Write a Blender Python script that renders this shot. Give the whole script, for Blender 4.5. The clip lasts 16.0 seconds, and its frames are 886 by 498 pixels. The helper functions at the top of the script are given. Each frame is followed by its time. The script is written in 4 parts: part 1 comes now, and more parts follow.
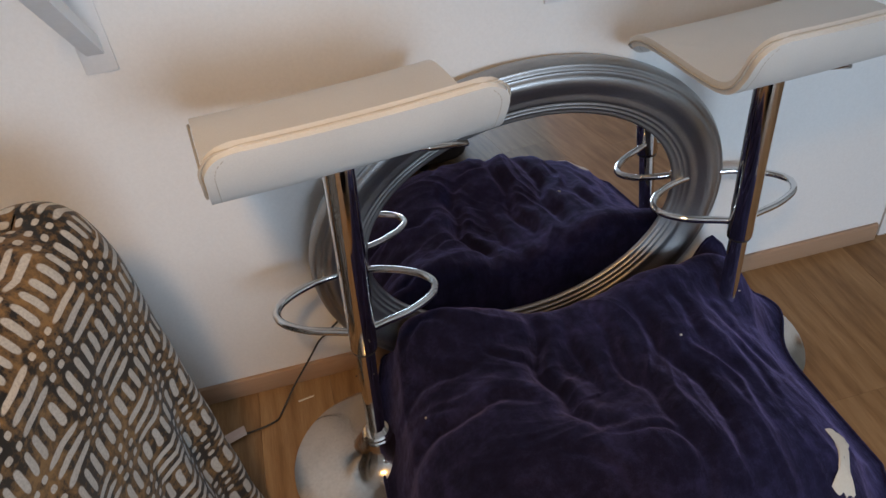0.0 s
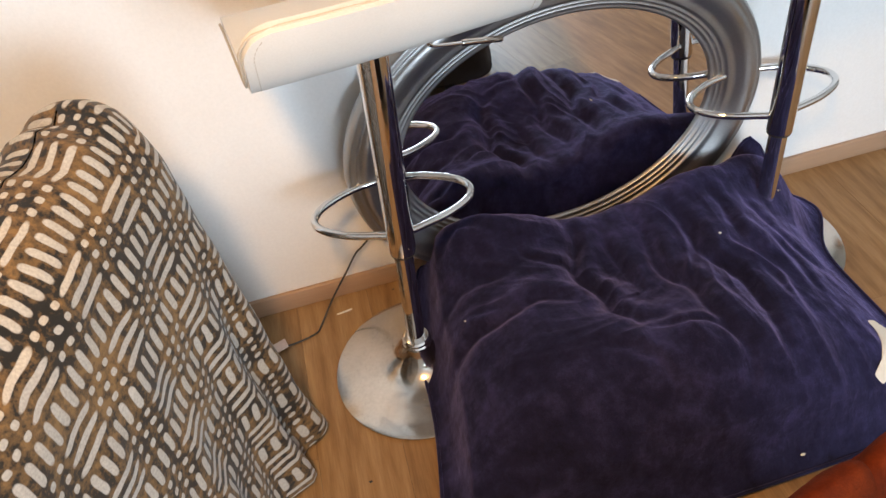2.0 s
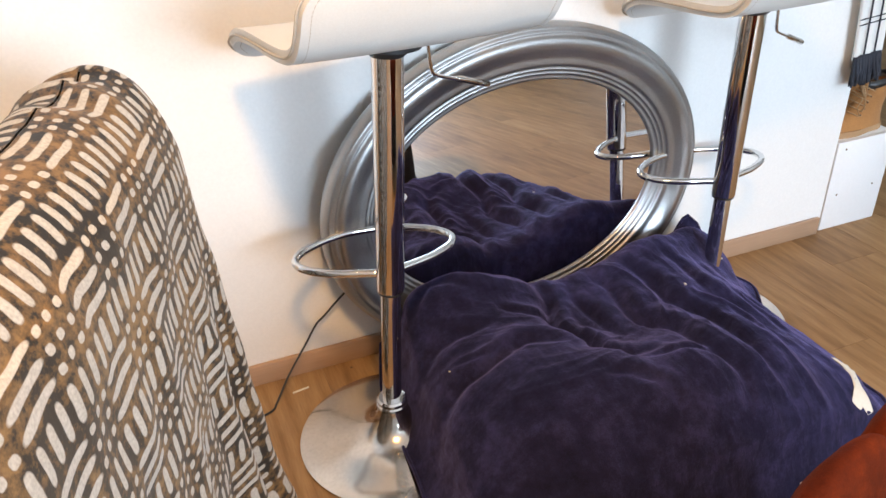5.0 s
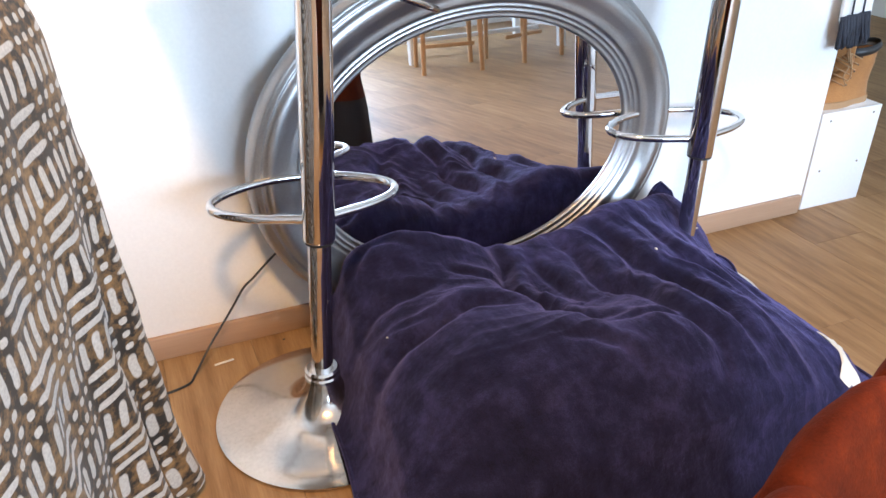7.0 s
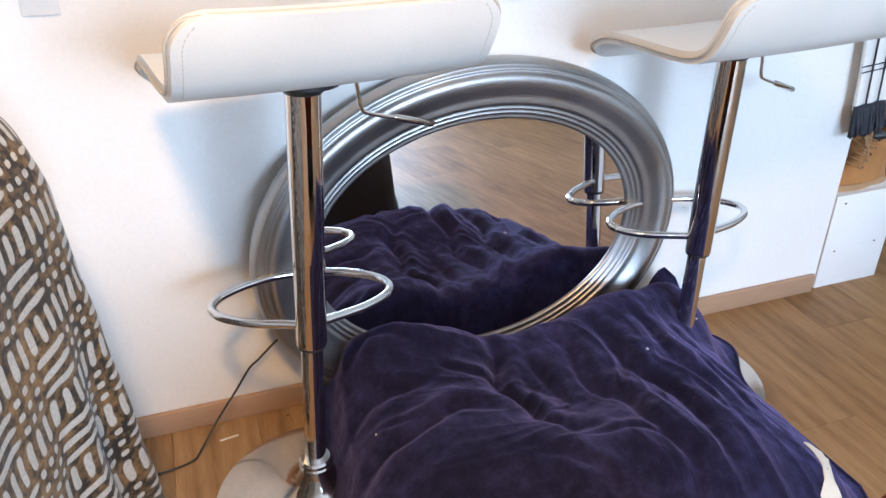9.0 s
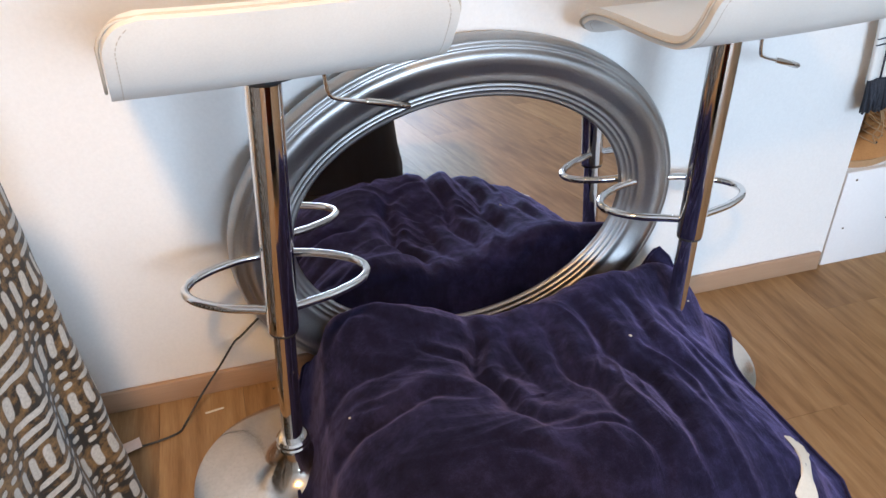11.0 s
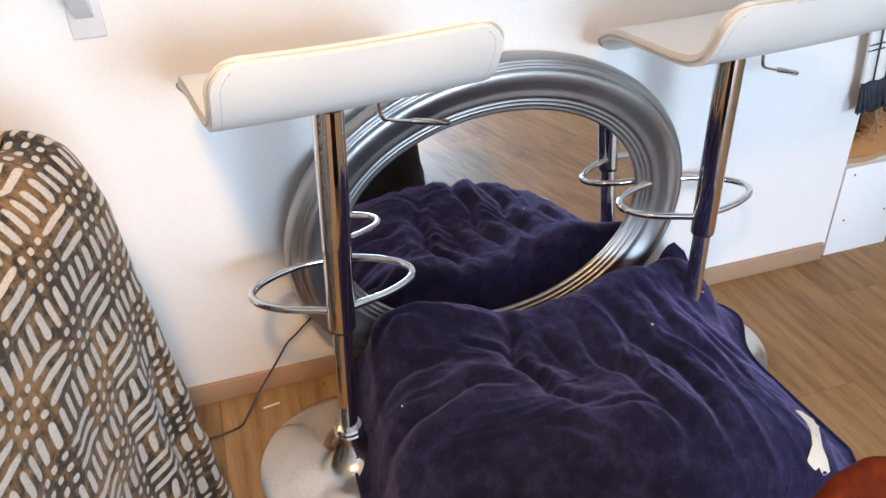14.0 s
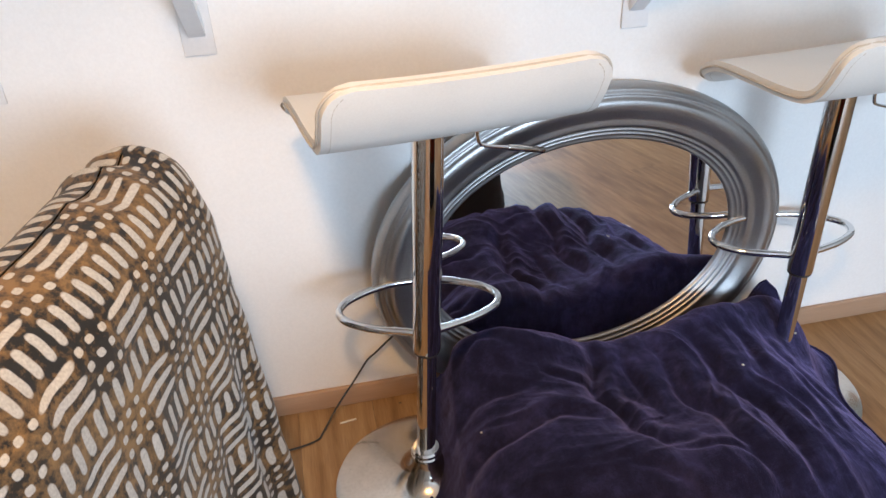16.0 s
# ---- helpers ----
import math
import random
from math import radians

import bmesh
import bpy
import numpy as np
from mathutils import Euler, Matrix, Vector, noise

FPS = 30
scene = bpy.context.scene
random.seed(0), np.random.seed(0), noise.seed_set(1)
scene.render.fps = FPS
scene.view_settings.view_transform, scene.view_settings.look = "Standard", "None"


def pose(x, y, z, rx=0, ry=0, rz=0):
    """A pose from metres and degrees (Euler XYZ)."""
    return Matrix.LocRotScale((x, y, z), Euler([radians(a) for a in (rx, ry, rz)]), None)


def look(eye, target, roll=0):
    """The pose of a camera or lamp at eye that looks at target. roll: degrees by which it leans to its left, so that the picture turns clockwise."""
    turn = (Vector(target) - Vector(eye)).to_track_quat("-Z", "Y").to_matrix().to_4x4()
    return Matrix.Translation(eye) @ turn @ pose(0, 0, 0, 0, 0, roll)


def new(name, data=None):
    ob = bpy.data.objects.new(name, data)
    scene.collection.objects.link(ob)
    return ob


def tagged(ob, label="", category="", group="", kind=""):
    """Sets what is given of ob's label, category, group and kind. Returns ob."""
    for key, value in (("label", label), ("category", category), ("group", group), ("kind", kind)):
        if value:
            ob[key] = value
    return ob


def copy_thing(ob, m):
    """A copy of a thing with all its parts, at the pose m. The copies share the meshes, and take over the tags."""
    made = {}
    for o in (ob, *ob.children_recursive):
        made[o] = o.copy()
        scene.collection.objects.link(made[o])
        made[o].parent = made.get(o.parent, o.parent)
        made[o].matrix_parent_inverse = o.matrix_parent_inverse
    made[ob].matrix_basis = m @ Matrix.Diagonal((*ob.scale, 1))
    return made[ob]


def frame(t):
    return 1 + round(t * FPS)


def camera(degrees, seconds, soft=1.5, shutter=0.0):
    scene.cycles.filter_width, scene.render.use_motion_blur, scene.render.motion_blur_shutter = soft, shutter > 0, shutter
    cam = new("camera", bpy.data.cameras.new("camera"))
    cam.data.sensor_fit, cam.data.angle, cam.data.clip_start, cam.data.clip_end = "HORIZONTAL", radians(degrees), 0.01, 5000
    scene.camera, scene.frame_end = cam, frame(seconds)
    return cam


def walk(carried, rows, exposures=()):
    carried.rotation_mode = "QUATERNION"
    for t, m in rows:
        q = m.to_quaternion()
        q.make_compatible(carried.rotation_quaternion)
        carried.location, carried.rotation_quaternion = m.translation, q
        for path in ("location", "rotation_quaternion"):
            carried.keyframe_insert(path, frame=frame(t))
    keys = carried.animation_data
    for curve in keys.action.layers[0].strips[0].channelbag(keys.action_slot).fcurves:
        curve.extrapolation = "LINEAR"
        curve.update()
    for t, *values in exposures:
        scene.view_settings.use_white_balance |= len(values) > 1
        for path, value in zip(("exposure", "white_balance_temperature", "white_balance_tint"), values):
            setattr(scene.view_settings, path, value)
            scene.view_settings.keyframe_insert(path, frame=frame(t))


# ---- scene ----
cam = camera(60.0, 16.0)
PATH = [
    (0, (0.353, 0.012, 1.545), (0.603, 1.524, 0.259), -7.0),
    (0.5, (0.345, 0.005, 1.497), (0.533, 1.454, 0.132), -8.9),
    (1, (0.313, -0.017, 1.496), (0.501, 1.447, 0.146), -9.6),
    (1.5, (0.298, -0.031, 1.503), (0.472, 1.473, 0.195), -9.4),
    (2, (0.303, -0.035, 1.48), (0.462, 1.4, 0.097), -10.7),
    (2.5, (0.297, -0.018, 1.479), (0.459, 1.4, 0.077), -10.5),
    (3, (0.276, 0.02, 1.478), (0.427, 1.463, 0.102), -9.6),
    (3.2, (0.262, 0.013, 1.481), (0.537, 1.441, 0.108), -7.3),
    (5.3, (-0.034, -0.126, 1.142), (0.623, 1.491, 0.166), -1.4),
    (5.5, (-0.028, -0.12, 1.074), (0.622, 1.495, 0.089), 0.1),
    (6, (-0.025, -0.096, 0.873), (0.563, 1.51, -0.163), 1.2),
    (6.5, (0.019, -0.068, 0.909), (0.696, 1.529, -0.088), 0.6),
    (7, (0.083, -0.039, 1.026), (0.771, 1.564, 0.048), -0.0),
    (7.5, (0.145, -0.038, 1.091), (0.79, 1.61, 0.16), -0.6),
    (8, (0.187, -0.051, 1.149), (0.784, 1.632, 0.248), -2.1),
    (8.2, (0.191, -0.036, 1.166), (0.796, 1.637, 0.253), -1.4),
    (10.3, (0.273, -0.041, 1.272), (0.769, 1.621, 0.276), -0.2),
    (10.5, (0.294, -0.03, 1.276), (0.755, 1.637, 0.27), -1.2),
    (11, (0.323, -0.007, 1.275), (0.792, 1.598, 0.177), -0.8),
    (11.5, (0.358, -0.002, 1.259), (0.829, 1.517, 0.046), -3.9),
    (12, (0.326, -0.017, 1.26), (0.797, 1.491, 0.034), -5.4),
    (12.5, (0.275, -0.047, 1.307), (0.713, 1.544, 0.177), -3.1),
    (13, (0.248, -0.086, 1.359), (0.707, 1.53, 0.273), -1.2),
    (13.5, (0.221, -0.097, 1.353), (0.69, 1.51, 0.259), -1.2),
    (14, (0.213, -0.113, 1.362), (0.676, 1.498, 0.272), -2.7),
    (14.5, (0.207, -0.135, 1.362), (0.663, 1.484, 0.278), -3.1),
    (15, (0.219, -0.122, 1.379), (0.667, 1.504, 0.304), -3.2),
    (15.5, (0.194, -0.096, 1.372), (0.51, 1.573, 0.317), -2.0),
    (16, (0.168, -0.082, 1.379), (0.478, 1.591, 0.327), -2.8),
]
EXPOSURES = [
    (0.0, -0.85, 5840, 10), (0.5, -0.48, 6340, 10), (1.0, -0.04, 6460, 10), (1.5, 0.19, 6260, 10), (2.0, 0.12, 6260, 10), (3.0, 0.19, 6260, 10), (5.5, 0.45, 5910, 10),
    (7.0, 0.68, 5530, 10), (8.2, 0.32, 5420, 10), (10.5, 0.25, 5660, 10), (11.0, 0.14, 5720, 10), (11.5, 0.18, 5930, 10), (12.0, 0.31, 6080, 10), (12.5, 0.34, 5830, 10), (14.5, 0.20, 5730, 10), (15.5, 0.12, 5800, 10), (16.0, 0.01, 5780, 10),
]
walk(cam, [(t, look(eye, target, roll)) for t, eye, target, roll in PATH], EXPOSURES)

# ---- light ----
world = bpy.data.worlds.new("world")
scene.world = world
world.use_nodes = True
wn = world.node_tree
sky = wn.nodes.new("ShaderNodeTexSky")
sky.sky_type, sky.sun_disc = "NISHITA", False
sky.sun_elevation, sky.sun_rotation = radians(35), radians(200)
wn.links.new(sky.outputs[0], wn.nodes["Background"].inputs[0])
wn.nodes["Background"].inputs[1].default_value = 0.12

WIN_X, WIN_Z, WIN_W, WIN_H = 1.65, 1.55, 2.0, 1.3
SOUTH = -3.6


def lamp(name, kind, power, colour, m, **more):
    data = bpy.data.lights.new(name, kind)
    data.energy, data.color = power, colour
    if kind == "AREA":
        data.shape, data.size, data.size_y = "RECTANGLE", more["size"], more["size_y"]
    else:
        data.shadow_soft_size = more["radius"]
        data.spot_size, data.spot_blend = more["spread"], 0.55
    ob = new(name, data)
    ob.matrix_world = m
    return ob


lamp("window_daylight", "AREA", 176, (0.715, 0.85, 0.97), look((WIN_X, SOUTH + 0.02, WIN_Z), (WIN_X - 0.2, 2, WIN_Z - 0.5)), size=WIN_W, size_y=WIN_H)
CEILING_LAMP = (0.08, -0.20, 2.30)
lamp("ceiling_bulb", "SPOT", 172, (1.0, 0.53, 0.16), pose(*CEILING_LAMP), radius=0.12, spread=radians(128))


# ---- materials ----
def nodes_of(name):
    m = bpy.data.materials.new(name)
    m.use_nodes = True
    t = m.node_tree
    return m, t, t.nodes["Principled BSDF"]


def node(t, kind, inputs=(), **attrs):
    n = t.nodes.new(kind)
    for k, v in attrs.items():
        setattr(n, k, v)
    for k, v in dict(inputs).items():
        if isinstance(v, bpy.types.NodeSocket):
            t.links.new(v, n.inputs[k])
        else:
            n.inputs[k].default_value = v
    return n


def calc(t, op, a, b=0.0, c=0.0):
    return node(t, "ShaderNodeMath", {0: a, 1: b, 2: c}, operation=op).outputs[0]


def ramp(t, fac, stops):
    n = node(t, "ShaderNodeValToRGB", {0: fac})
    e = n.color_ramp.elements
    while len(e) < len(stops):
        e.new(0.5)
    for el, (p, c) in zip(e, stops):
        el.position, el.color = p, (*c, 1)
    return n.outputs[0]


def coords(t, scale=(1, 1, 1), which="Object"):
    c = node(t, "ShaderNodeTexCoord")
    return node(t, "ShaderNodeMapping", {0: c.outputs[which], 3: scale}).outputs[0]


def fuzz(t, vec, scale, detail=4.0, rough=0.55):
    return node(t, "ShaderNodeTexNoise", {"Vector": vec, "Scale": scale, "Detail": detail, "Roughness": rough}).outputs[0]


def surface(name, dark, light, rough=0.5, metal=0.0, coarse=3.0, fine=80.0, bump=0.1, stretch=(1, 1, 1), depth=0.002, sheen=0.0, coat=0.0, spread=0.15):
    """Two scales of variation in colour, roughness and relief."""
    m, t, b = nodes_of(name)
    v = coords(t, stretch)
    big, small = fuzz(t, v, coarse), fuzz(t, v, fine, 3.0)
    mix = calc(t, "MULTIPLY_ADD", small, 0.4, calc(t, "MULTIPLY", big, 0.6))
    t.links.new(ramp(t, mix, [(0.32, dark), (0.68, light)]), b.inputs["Base Color"])
    t.links.new(calc(t, "MULTIPLY_ADD", calc(t, "SUBTRACT", big, 0.5), spread * 2, rough), b.inputs["Roughness"])
    b.inputs["Metallic"].default_value = metal
    if sheen:
        b.inputs["Sheen Weight"].default_value, b.inputs["Sheen Roughness"].default_value = sheen, 0.4
    b.inputs["Coat Weight"].default_value = coat
    bp = node(t, "ShaderNodeBump", {"Strength": bump, "Distance": depth, "Height": mix})
    t.links.new(bp.outputs[0], b.inputs["Normal"])
    return m


def plank_material():
    m, t, b = nodes_of("laminate_oak")
    info = node(t, "ShaderNodeObjectInfo")
    shift = node(t, "ShaderNodeCombineXYZ", {0: calc(t, "MULTIPLY", info.outputs["Random"], 17.0), 1: calc(t, "MULTIPLY", info.outputs["Random"], 31.0)})
    c = node(t, "ShaderNodeTexCoord")
    v = node(t, "ShaderNodeVectorMath", {0: c.outputs["Object"], 1: shift.outputs[0]}, operation="ADD").outputs[0]
    long = node(t, "ShaderNodeMapping", {0: v, 3: (9, 0.8, 1)}).outputs[0]
    grain = fuzz(t, long, 5.0, 6.0, 0.6)
    wide = fuzz(t, node(t, "ShaderNodeMapping", {0: v, 3: (3, 0.5, 1)}).outputs[0], 2.0, 2.0)
    pores = fuzz(t, node(t, "ShaderNodeMapping", {0: v, 3: (60, 3, 1)}).outputs[0], 6.0, 3.0)
    mix = calc(t, "MULTIPLY_ADD", grain, 0.5, calc(t, "MULTIPLY_ADD", wide, 0.3, calc(t, "MULTIPLY", pores, 0.2)))
    mix = calc(t, "ADD", mix, calc(t, "MULTIPLY_ADD", info.outputs["Random"], 0.10, -0.05))
    t.links.new(ramp(t, mix, [(0.30, (0.115, 0.060, 0.024)), (0.50, (0.255, 0.150, 0.066)), (0.72, (0.40, 0.265, 0.132))]), b.inputs["Base Color"])
    t.links.new(calc(t, "MULTIPLY_ADD", pores, 0.2, 0.40), b.inputs["Roughness"])
    b.inputs["Specular IOR Level"].default_value = 0.3
    bp = node(t, "ShaderNodeBump", {"Strength": 0.15, "Distance": 0.001, "Height": pores})
    t.links.new(bp.outputs[0], b.inputs["Normal"])
    return m


def rounded_bar(t, x, y, hx, hy, r):
    """1 inside a rounded bar about the origin, 0 outside."""
    qx = calc(t, "MAXIMUM", calc(t, "SUBTRACT", calc(t, "ABSOLUTE", x), hx - r), 0.0)
    qy = calc(t, "MAXIMUM", calc(t, "SUBTRACT", calc(t, "ABSOLUTE", y), hy - r), 0.0)
    d = calc(t, "SQRT", calc(t, "ADD", calc(t, "MULTIPLY", qx, qx), calc(t, "MULTIPLY", qy, qy)))
    return node(t, "ShaderNodeMapRange", {0: d, 1: r + 0.03, 2: r - 0.03, 3: 0.0, 4: 1.0}).outputs[0]


def throw_material():
    """Printed throw: ivory dashes and dots in a basket pattern on brown."""
    m, t, b = nodes_of("printed_throw_cloth")
    uv = node(t, "ShaderNodeUVMap")
    wob = node(t, "ShaderNodeTexNoise", {"Vector": uv.outputs[0], "Scale": 14.0, "Detail": 2.0})
    off = node(t, "ShaderNodeVectorMath", {0: wob.outputs["Color"], 1: (0.5, 0.5, 0.5)}, operation="SUBTRACT").outputs[0]
    off = node(t, "ShaderNodeVectorMath", {0: off, "Scale": 0.013}, operation="SCALE").outputs[0]
    vec = node(t, "ShaderNodeVectorMath", {0: uv.outputs[0], 1: off}, operation="ADD").outputs[0]
    sep = node(t, "ShaderNodeSeparateXYZ", {0: vec})
    px = calc(t, "DIVIDE", sep.outputs[1], THROW_CELL)
    py = calc(t, "DIVIDE", sep.outputs[0], THROW_CELL * 1.34)
    # across: a wide band of three columns and a narrow band; along: a long row and a short row
    fx, fy = calc(t, "FRACT", px), calc(t, "FRACT", py)
    W, H = 0.58, 0.54
    wx, wy = calc(t, "LESS_THAN", fx, W), calc(t, "LESS_THAN", fy, H)

    def within(f, lo, hi, n):
        u = calc(t, "MULTIPLY", calc(t, "DIVIDE", calc(t, "SUBTRACT", f, lo), hi - lo), float(n))
        return calc(t, "SUBTRACT", calc(t, "FRACT", u), 0.5)
    three, long = within(fx, 0, W, 3), within(fy, 0, H, 1)
    short, narrow, stack = within(fy, H, 1, 3), within(fx, W, 1, 1), within(fy, 0, 1, 6)
    upright = rounded_bar(t, three, long, 0.235, 0.45, 0.2)
    dots = rounded_bar(t, three, short, 0.23, 0.26, 0.18)
    lying = rounded_bar(t, narrow, stack, 0.42, 0.25, 0.2)
    in_x = node(t, "ShaderNodeMix", {0: wy, 2: dots, 3: upright}).outputs[0]
    mask = node(t, "ShaderNodeMix", {0: wx, 2: lying, 3: in_x}).outputs[0]
    weave = node(t, "ShaderNodeTexNoise", {"Vector": vec, "Scale": 260.0, "Detail": 2.0}).outputs[0]
    blotch = node(t, "ShaderNodeTexNoise", {"Vector": vec, "Scale": 55.0, "Detail": 4.0, "Roughness": 0.65}).outputs[0]
    broad = node(t, "ShaderNodeTexNoise", {"Vector": vec, "Scale": 7.0, "Detail": 2.0}).outputs[0]
    g = calc(t, "MULTIPLY_ADD", blotch, 0.6, calc(t, "MULTIPLY", broad, 0.4))
    ground = ramp(t, g, [(0.46, (0.006, 0.005, 0.004)), (0.505, (0.078, 0.045, 0.016)), (0.61, (0.200, 0.115, 0.040))])
    ivory = ramp(t, weave, [(0.3, (0.36, 0.345, 0.315)), (0.7, (0.50, 0.48, 0.44))])
    col = node(t, "ShaderNodeMix", {0: mask, 6: ground, 7: ivory}, data_type="RGBA").outputs[2]
    t.links.new(col, b.inputs["Base Color"])
    b.inputs["Roughness"].default_value = 0.9
    b.inputs["Sheen Weight"].default_value = 0.15
    h = calc(t, "MULTIPLY_ADD", weave, 0.5, calc(t, "MULTIPLY", mask, 0.5))
    t.links.new(node(t, "ShaderNodeBump", {"Strength": 0.25, "Distance": 0.0015, "Height": h}).outputs[0], b.inputs["Normal"])
    return m


def velvet_material(name, dark, mid, light, coarse, crush, folds=()):
    """Crushed velvet: nap that lies both ways in patches. folds: turn and strength of fine creases."""
    m, t, b = nodes_of(name)
    v = coords(t)
    nap = fuzz(t, v, coarse, 6.0, 0.68)
    patch = fuzz(t, v, coarse * 5, 5.0, 0.65)
    fine = fuzz(t, v, 420.0, 2.0)
    mix = calc(t, "MULTIPLY_ADD", nap, 0.55, calc(t, "MULTIPLY_ADD", patch, 0.30, calc(t, "MULTIPLY", fine, 0.15)))
    t.links.new(ramp(t, mix, [(0.35, dark), (0.50, mid), (0.66, light)]), b.inputs["Base Color"])
    b.inputs["Roughness"].default_value = 0.85
    t.links.new(calc(t, "MULTIPLY", patch, crush * 2), b.inputs["Sheen Weight"])
    b.inputs["Specular IOR Level"].default_value = 0.12
    b.inputs["Sheen Roughness"].default_value = 0.48
    b.inputs["Sheen Tint"].default_value = (*[min(1, 6 * c + 0.08) for c in light], 1)
    h = calc(t, "MULTIPLY_ADD", nap, 0.35, calc(t, "MULTIPLY_ADD", patch, 0.42, calc(t, "MULTIPLY", fine, 0.10)))
    for turn, size in folds:
        c = node(t, "ShaderNodeTexCoord").outputs["Object"]
        long = node(t, "ShaderNodeMapping", {0: c, 2: (0, 0, turn), 3: (size, size * 0.16, size * 0.5)}).outputs[0]
        ridge = calc(t, "ABSOLUTE", calc(t, "SUBTRACT", fuzz(t, long, 1.0, 3.0, 0.5), 0.5))
        h = calc(t, "SUBTRACT", h, calc(t, "MULTIPLY", ridge, 0.8))
    t.links.new(node(t, "ShaderNodeBump", {"Strength": 0.6, "Distance": 0.011, "Height": h}).outputs[0], b.inputs["Normal"])
    return m


THROW_CELL = 0.116
WALL = surface("white_wall_paint", (0.76, 0.75, 0.73), (0.84, 0.83, 0.81), 0.75, coarse=1.5, fine=160, bump=0.12, depth=0.0012)
CEIL = surface("ceiling_paint", (0.74, 0.73, 0.71), (0.80, 0.79, 0.77), 0.85, coarse=1.2, fine=120, bump=0.1)
CREAM = surface("cream_wall_paint", (0.62, 0.55, 0.38), (0.70, 0.63, 0.45), 0.8, coarse=1.5, fine=120)
OAK = plank_material()
SUBFLOOR = surface("dark_joint", (0.02, 0.013, 0.008), (0.04, 0.025, 0.015), 0.9)
SKIRT = surface("beige_skirting", (0.34, 0.215, 0.135), (0.42, 0.275, 0.175), 0.5, coarse=2.0, fine=40, stretch=(0.4, 6, 8), bump=0.08)
CHROME = surface("chrome", (0.74, 0.73, 0.72), (0.82, 0.81, 0.80), 0.06, 1.0, coarse=6, fine=150, bump=0.01, spread=0.03)
SATIN = surface("brushed_steel", (0.52, 0.48, 0.43), (0.68, 0.64, 0.59), 0.16, 1.0, coarse=9, fine=140, bump=0.03, depth=0.0006, spread=0.16)
PEWTER = surface("pewter_lacquer", (0.35, 0.345, 0.34), (0.45, 0.445, 0.44), 0.38, 1.0, coarse=7, fine=260, bump=0.10, depth=0.0006, spread=0.08)
GLASS = surface("mirror_glass", (0.80, 0.79, 0.80), (0.83, 0.82, 0.83), 0.015, 1.0, coarse=1, fine=10, bump=0.0, spread=0.005)
LEATHER = surface("white_leatherette", (0.66, 0.645, 0.605), (0.74, 0.725, 0.685), 0.45, coarse=5, fine=300, bump=0.18, depth=0.0012, coat=0.05)
PIPING = surface("grey_piping", (0.44, 0.39, 0.32), (0.54, 0.49, 0.41), 0.6)
BLACK = surface("black_plastic", (0.012, 0.012, 0.013), (0.025, 0.025, 0.026), 0.4)
PURPLE = velvet_material("purple_velvet", (0.0034, 0.0033, 0.0116), (0.0112, 0.0108, 0.0360), (0.0350, 0.0332, 0.1020), 6.0, 0.46, ((-0.19, 22.0), (1.25, 20.0)))
RUST = velvet_material("rust_velvet", (0.035, 0.0046, 0.0005), (0.085, 0.0115, 0.0010), (0.160, 0.025, 0.0020), 6.0, 0.02)
# dark chair base, with the shade below the rim put into its colour
SHADEBROWN = surface("shaded_brown_cloth", (0.010, 0.0055, 0.004), (0.022, 0.012, 0.009), 0.8, coarse=8, fine=180, bump=0.2)
BONE = surface("ivory_felt", (0.60, 0.56, 0.48), (0.72, 0.68, 0.60), 0.95, fine=220, bump=0.3)
THROW = throw_material()
GREYWOOL = surface("charcoal_wool", (0.018, 0.020, 0.028), (0.05, 0.052, 0.065), 0.95, coarse=20, fine=200, bump=0.4)
WHITECLOTH = surface("white_knit", (0.70, 0.69, 0.66), (0.80, 0.79, 0.76), 0.95, coarse=10, fine=180, bump=0.4)
NUBUCK = surface("tan_nubuck", (0.27, 0.115, 0.03), (0.44, 0.21, 0.065), 0.85, coarse=9, fine=220, bump=0.2, sheen=0.2)
SOLE = surface("tan_rubber", (0.33, 0.19, 0.09), (0.42, 0.26, 0.13), 0.8)
WHITEBOARD = surface("white_melamine", (0.76, 0.77, 0.78), (0.82, 0.83, 0.84), 0.35, coarse=2, fine=90, bump=0.03)
BRACKETMAT = surface("white_enamel", (0.72, 0.72, 0.72), (0.80, 0.80, 0.80), 0.4, coarse=4, fine=90, bump=0.04)
PINE = surface("light_beech", (0.42, 0.24, 0.11), (0.56, 0.34, 0.17), 0.5, coarse=3, fine=40, stretch=(12, 12, 1))
PAPER = surface("white_paper", (0.70, 0.54, 0.47), (0.80, 0.66, 0.58), 0.8)
LAMPGLOW, _t, _b = nodes_of("lit_opal_glass")
_b.inputs["Base Color"].default_value = (0.9, 0.85, 0.75, 1)
_b.inputs["Emission Color"].default_value, _b.inputs["Emission Strength"].default_value = (1.0, 0.62, 0.30, 1), 3.0
CLEAR, _t, _b = nodes_of("window_glass")
_b.inputs["Transmission Weight"].default_value, _b.inputs["Roughness"].default_value, _b.inputs["IOR"].default_value = 1.0, 0.0, 1.45


# ---- building helpers ----
def mesh_of(name, bm, material, smooth=True):
    me = bpy.data.meshes.new(name)
    bmesh.ops.recalc_face_normals(bm, faces=bm.faces)
    bm.to_mesh(me)
    bm.free()
    for p in me.polygons:
        p.use_smooth = smooth
    me.materials.append(material)
    return me


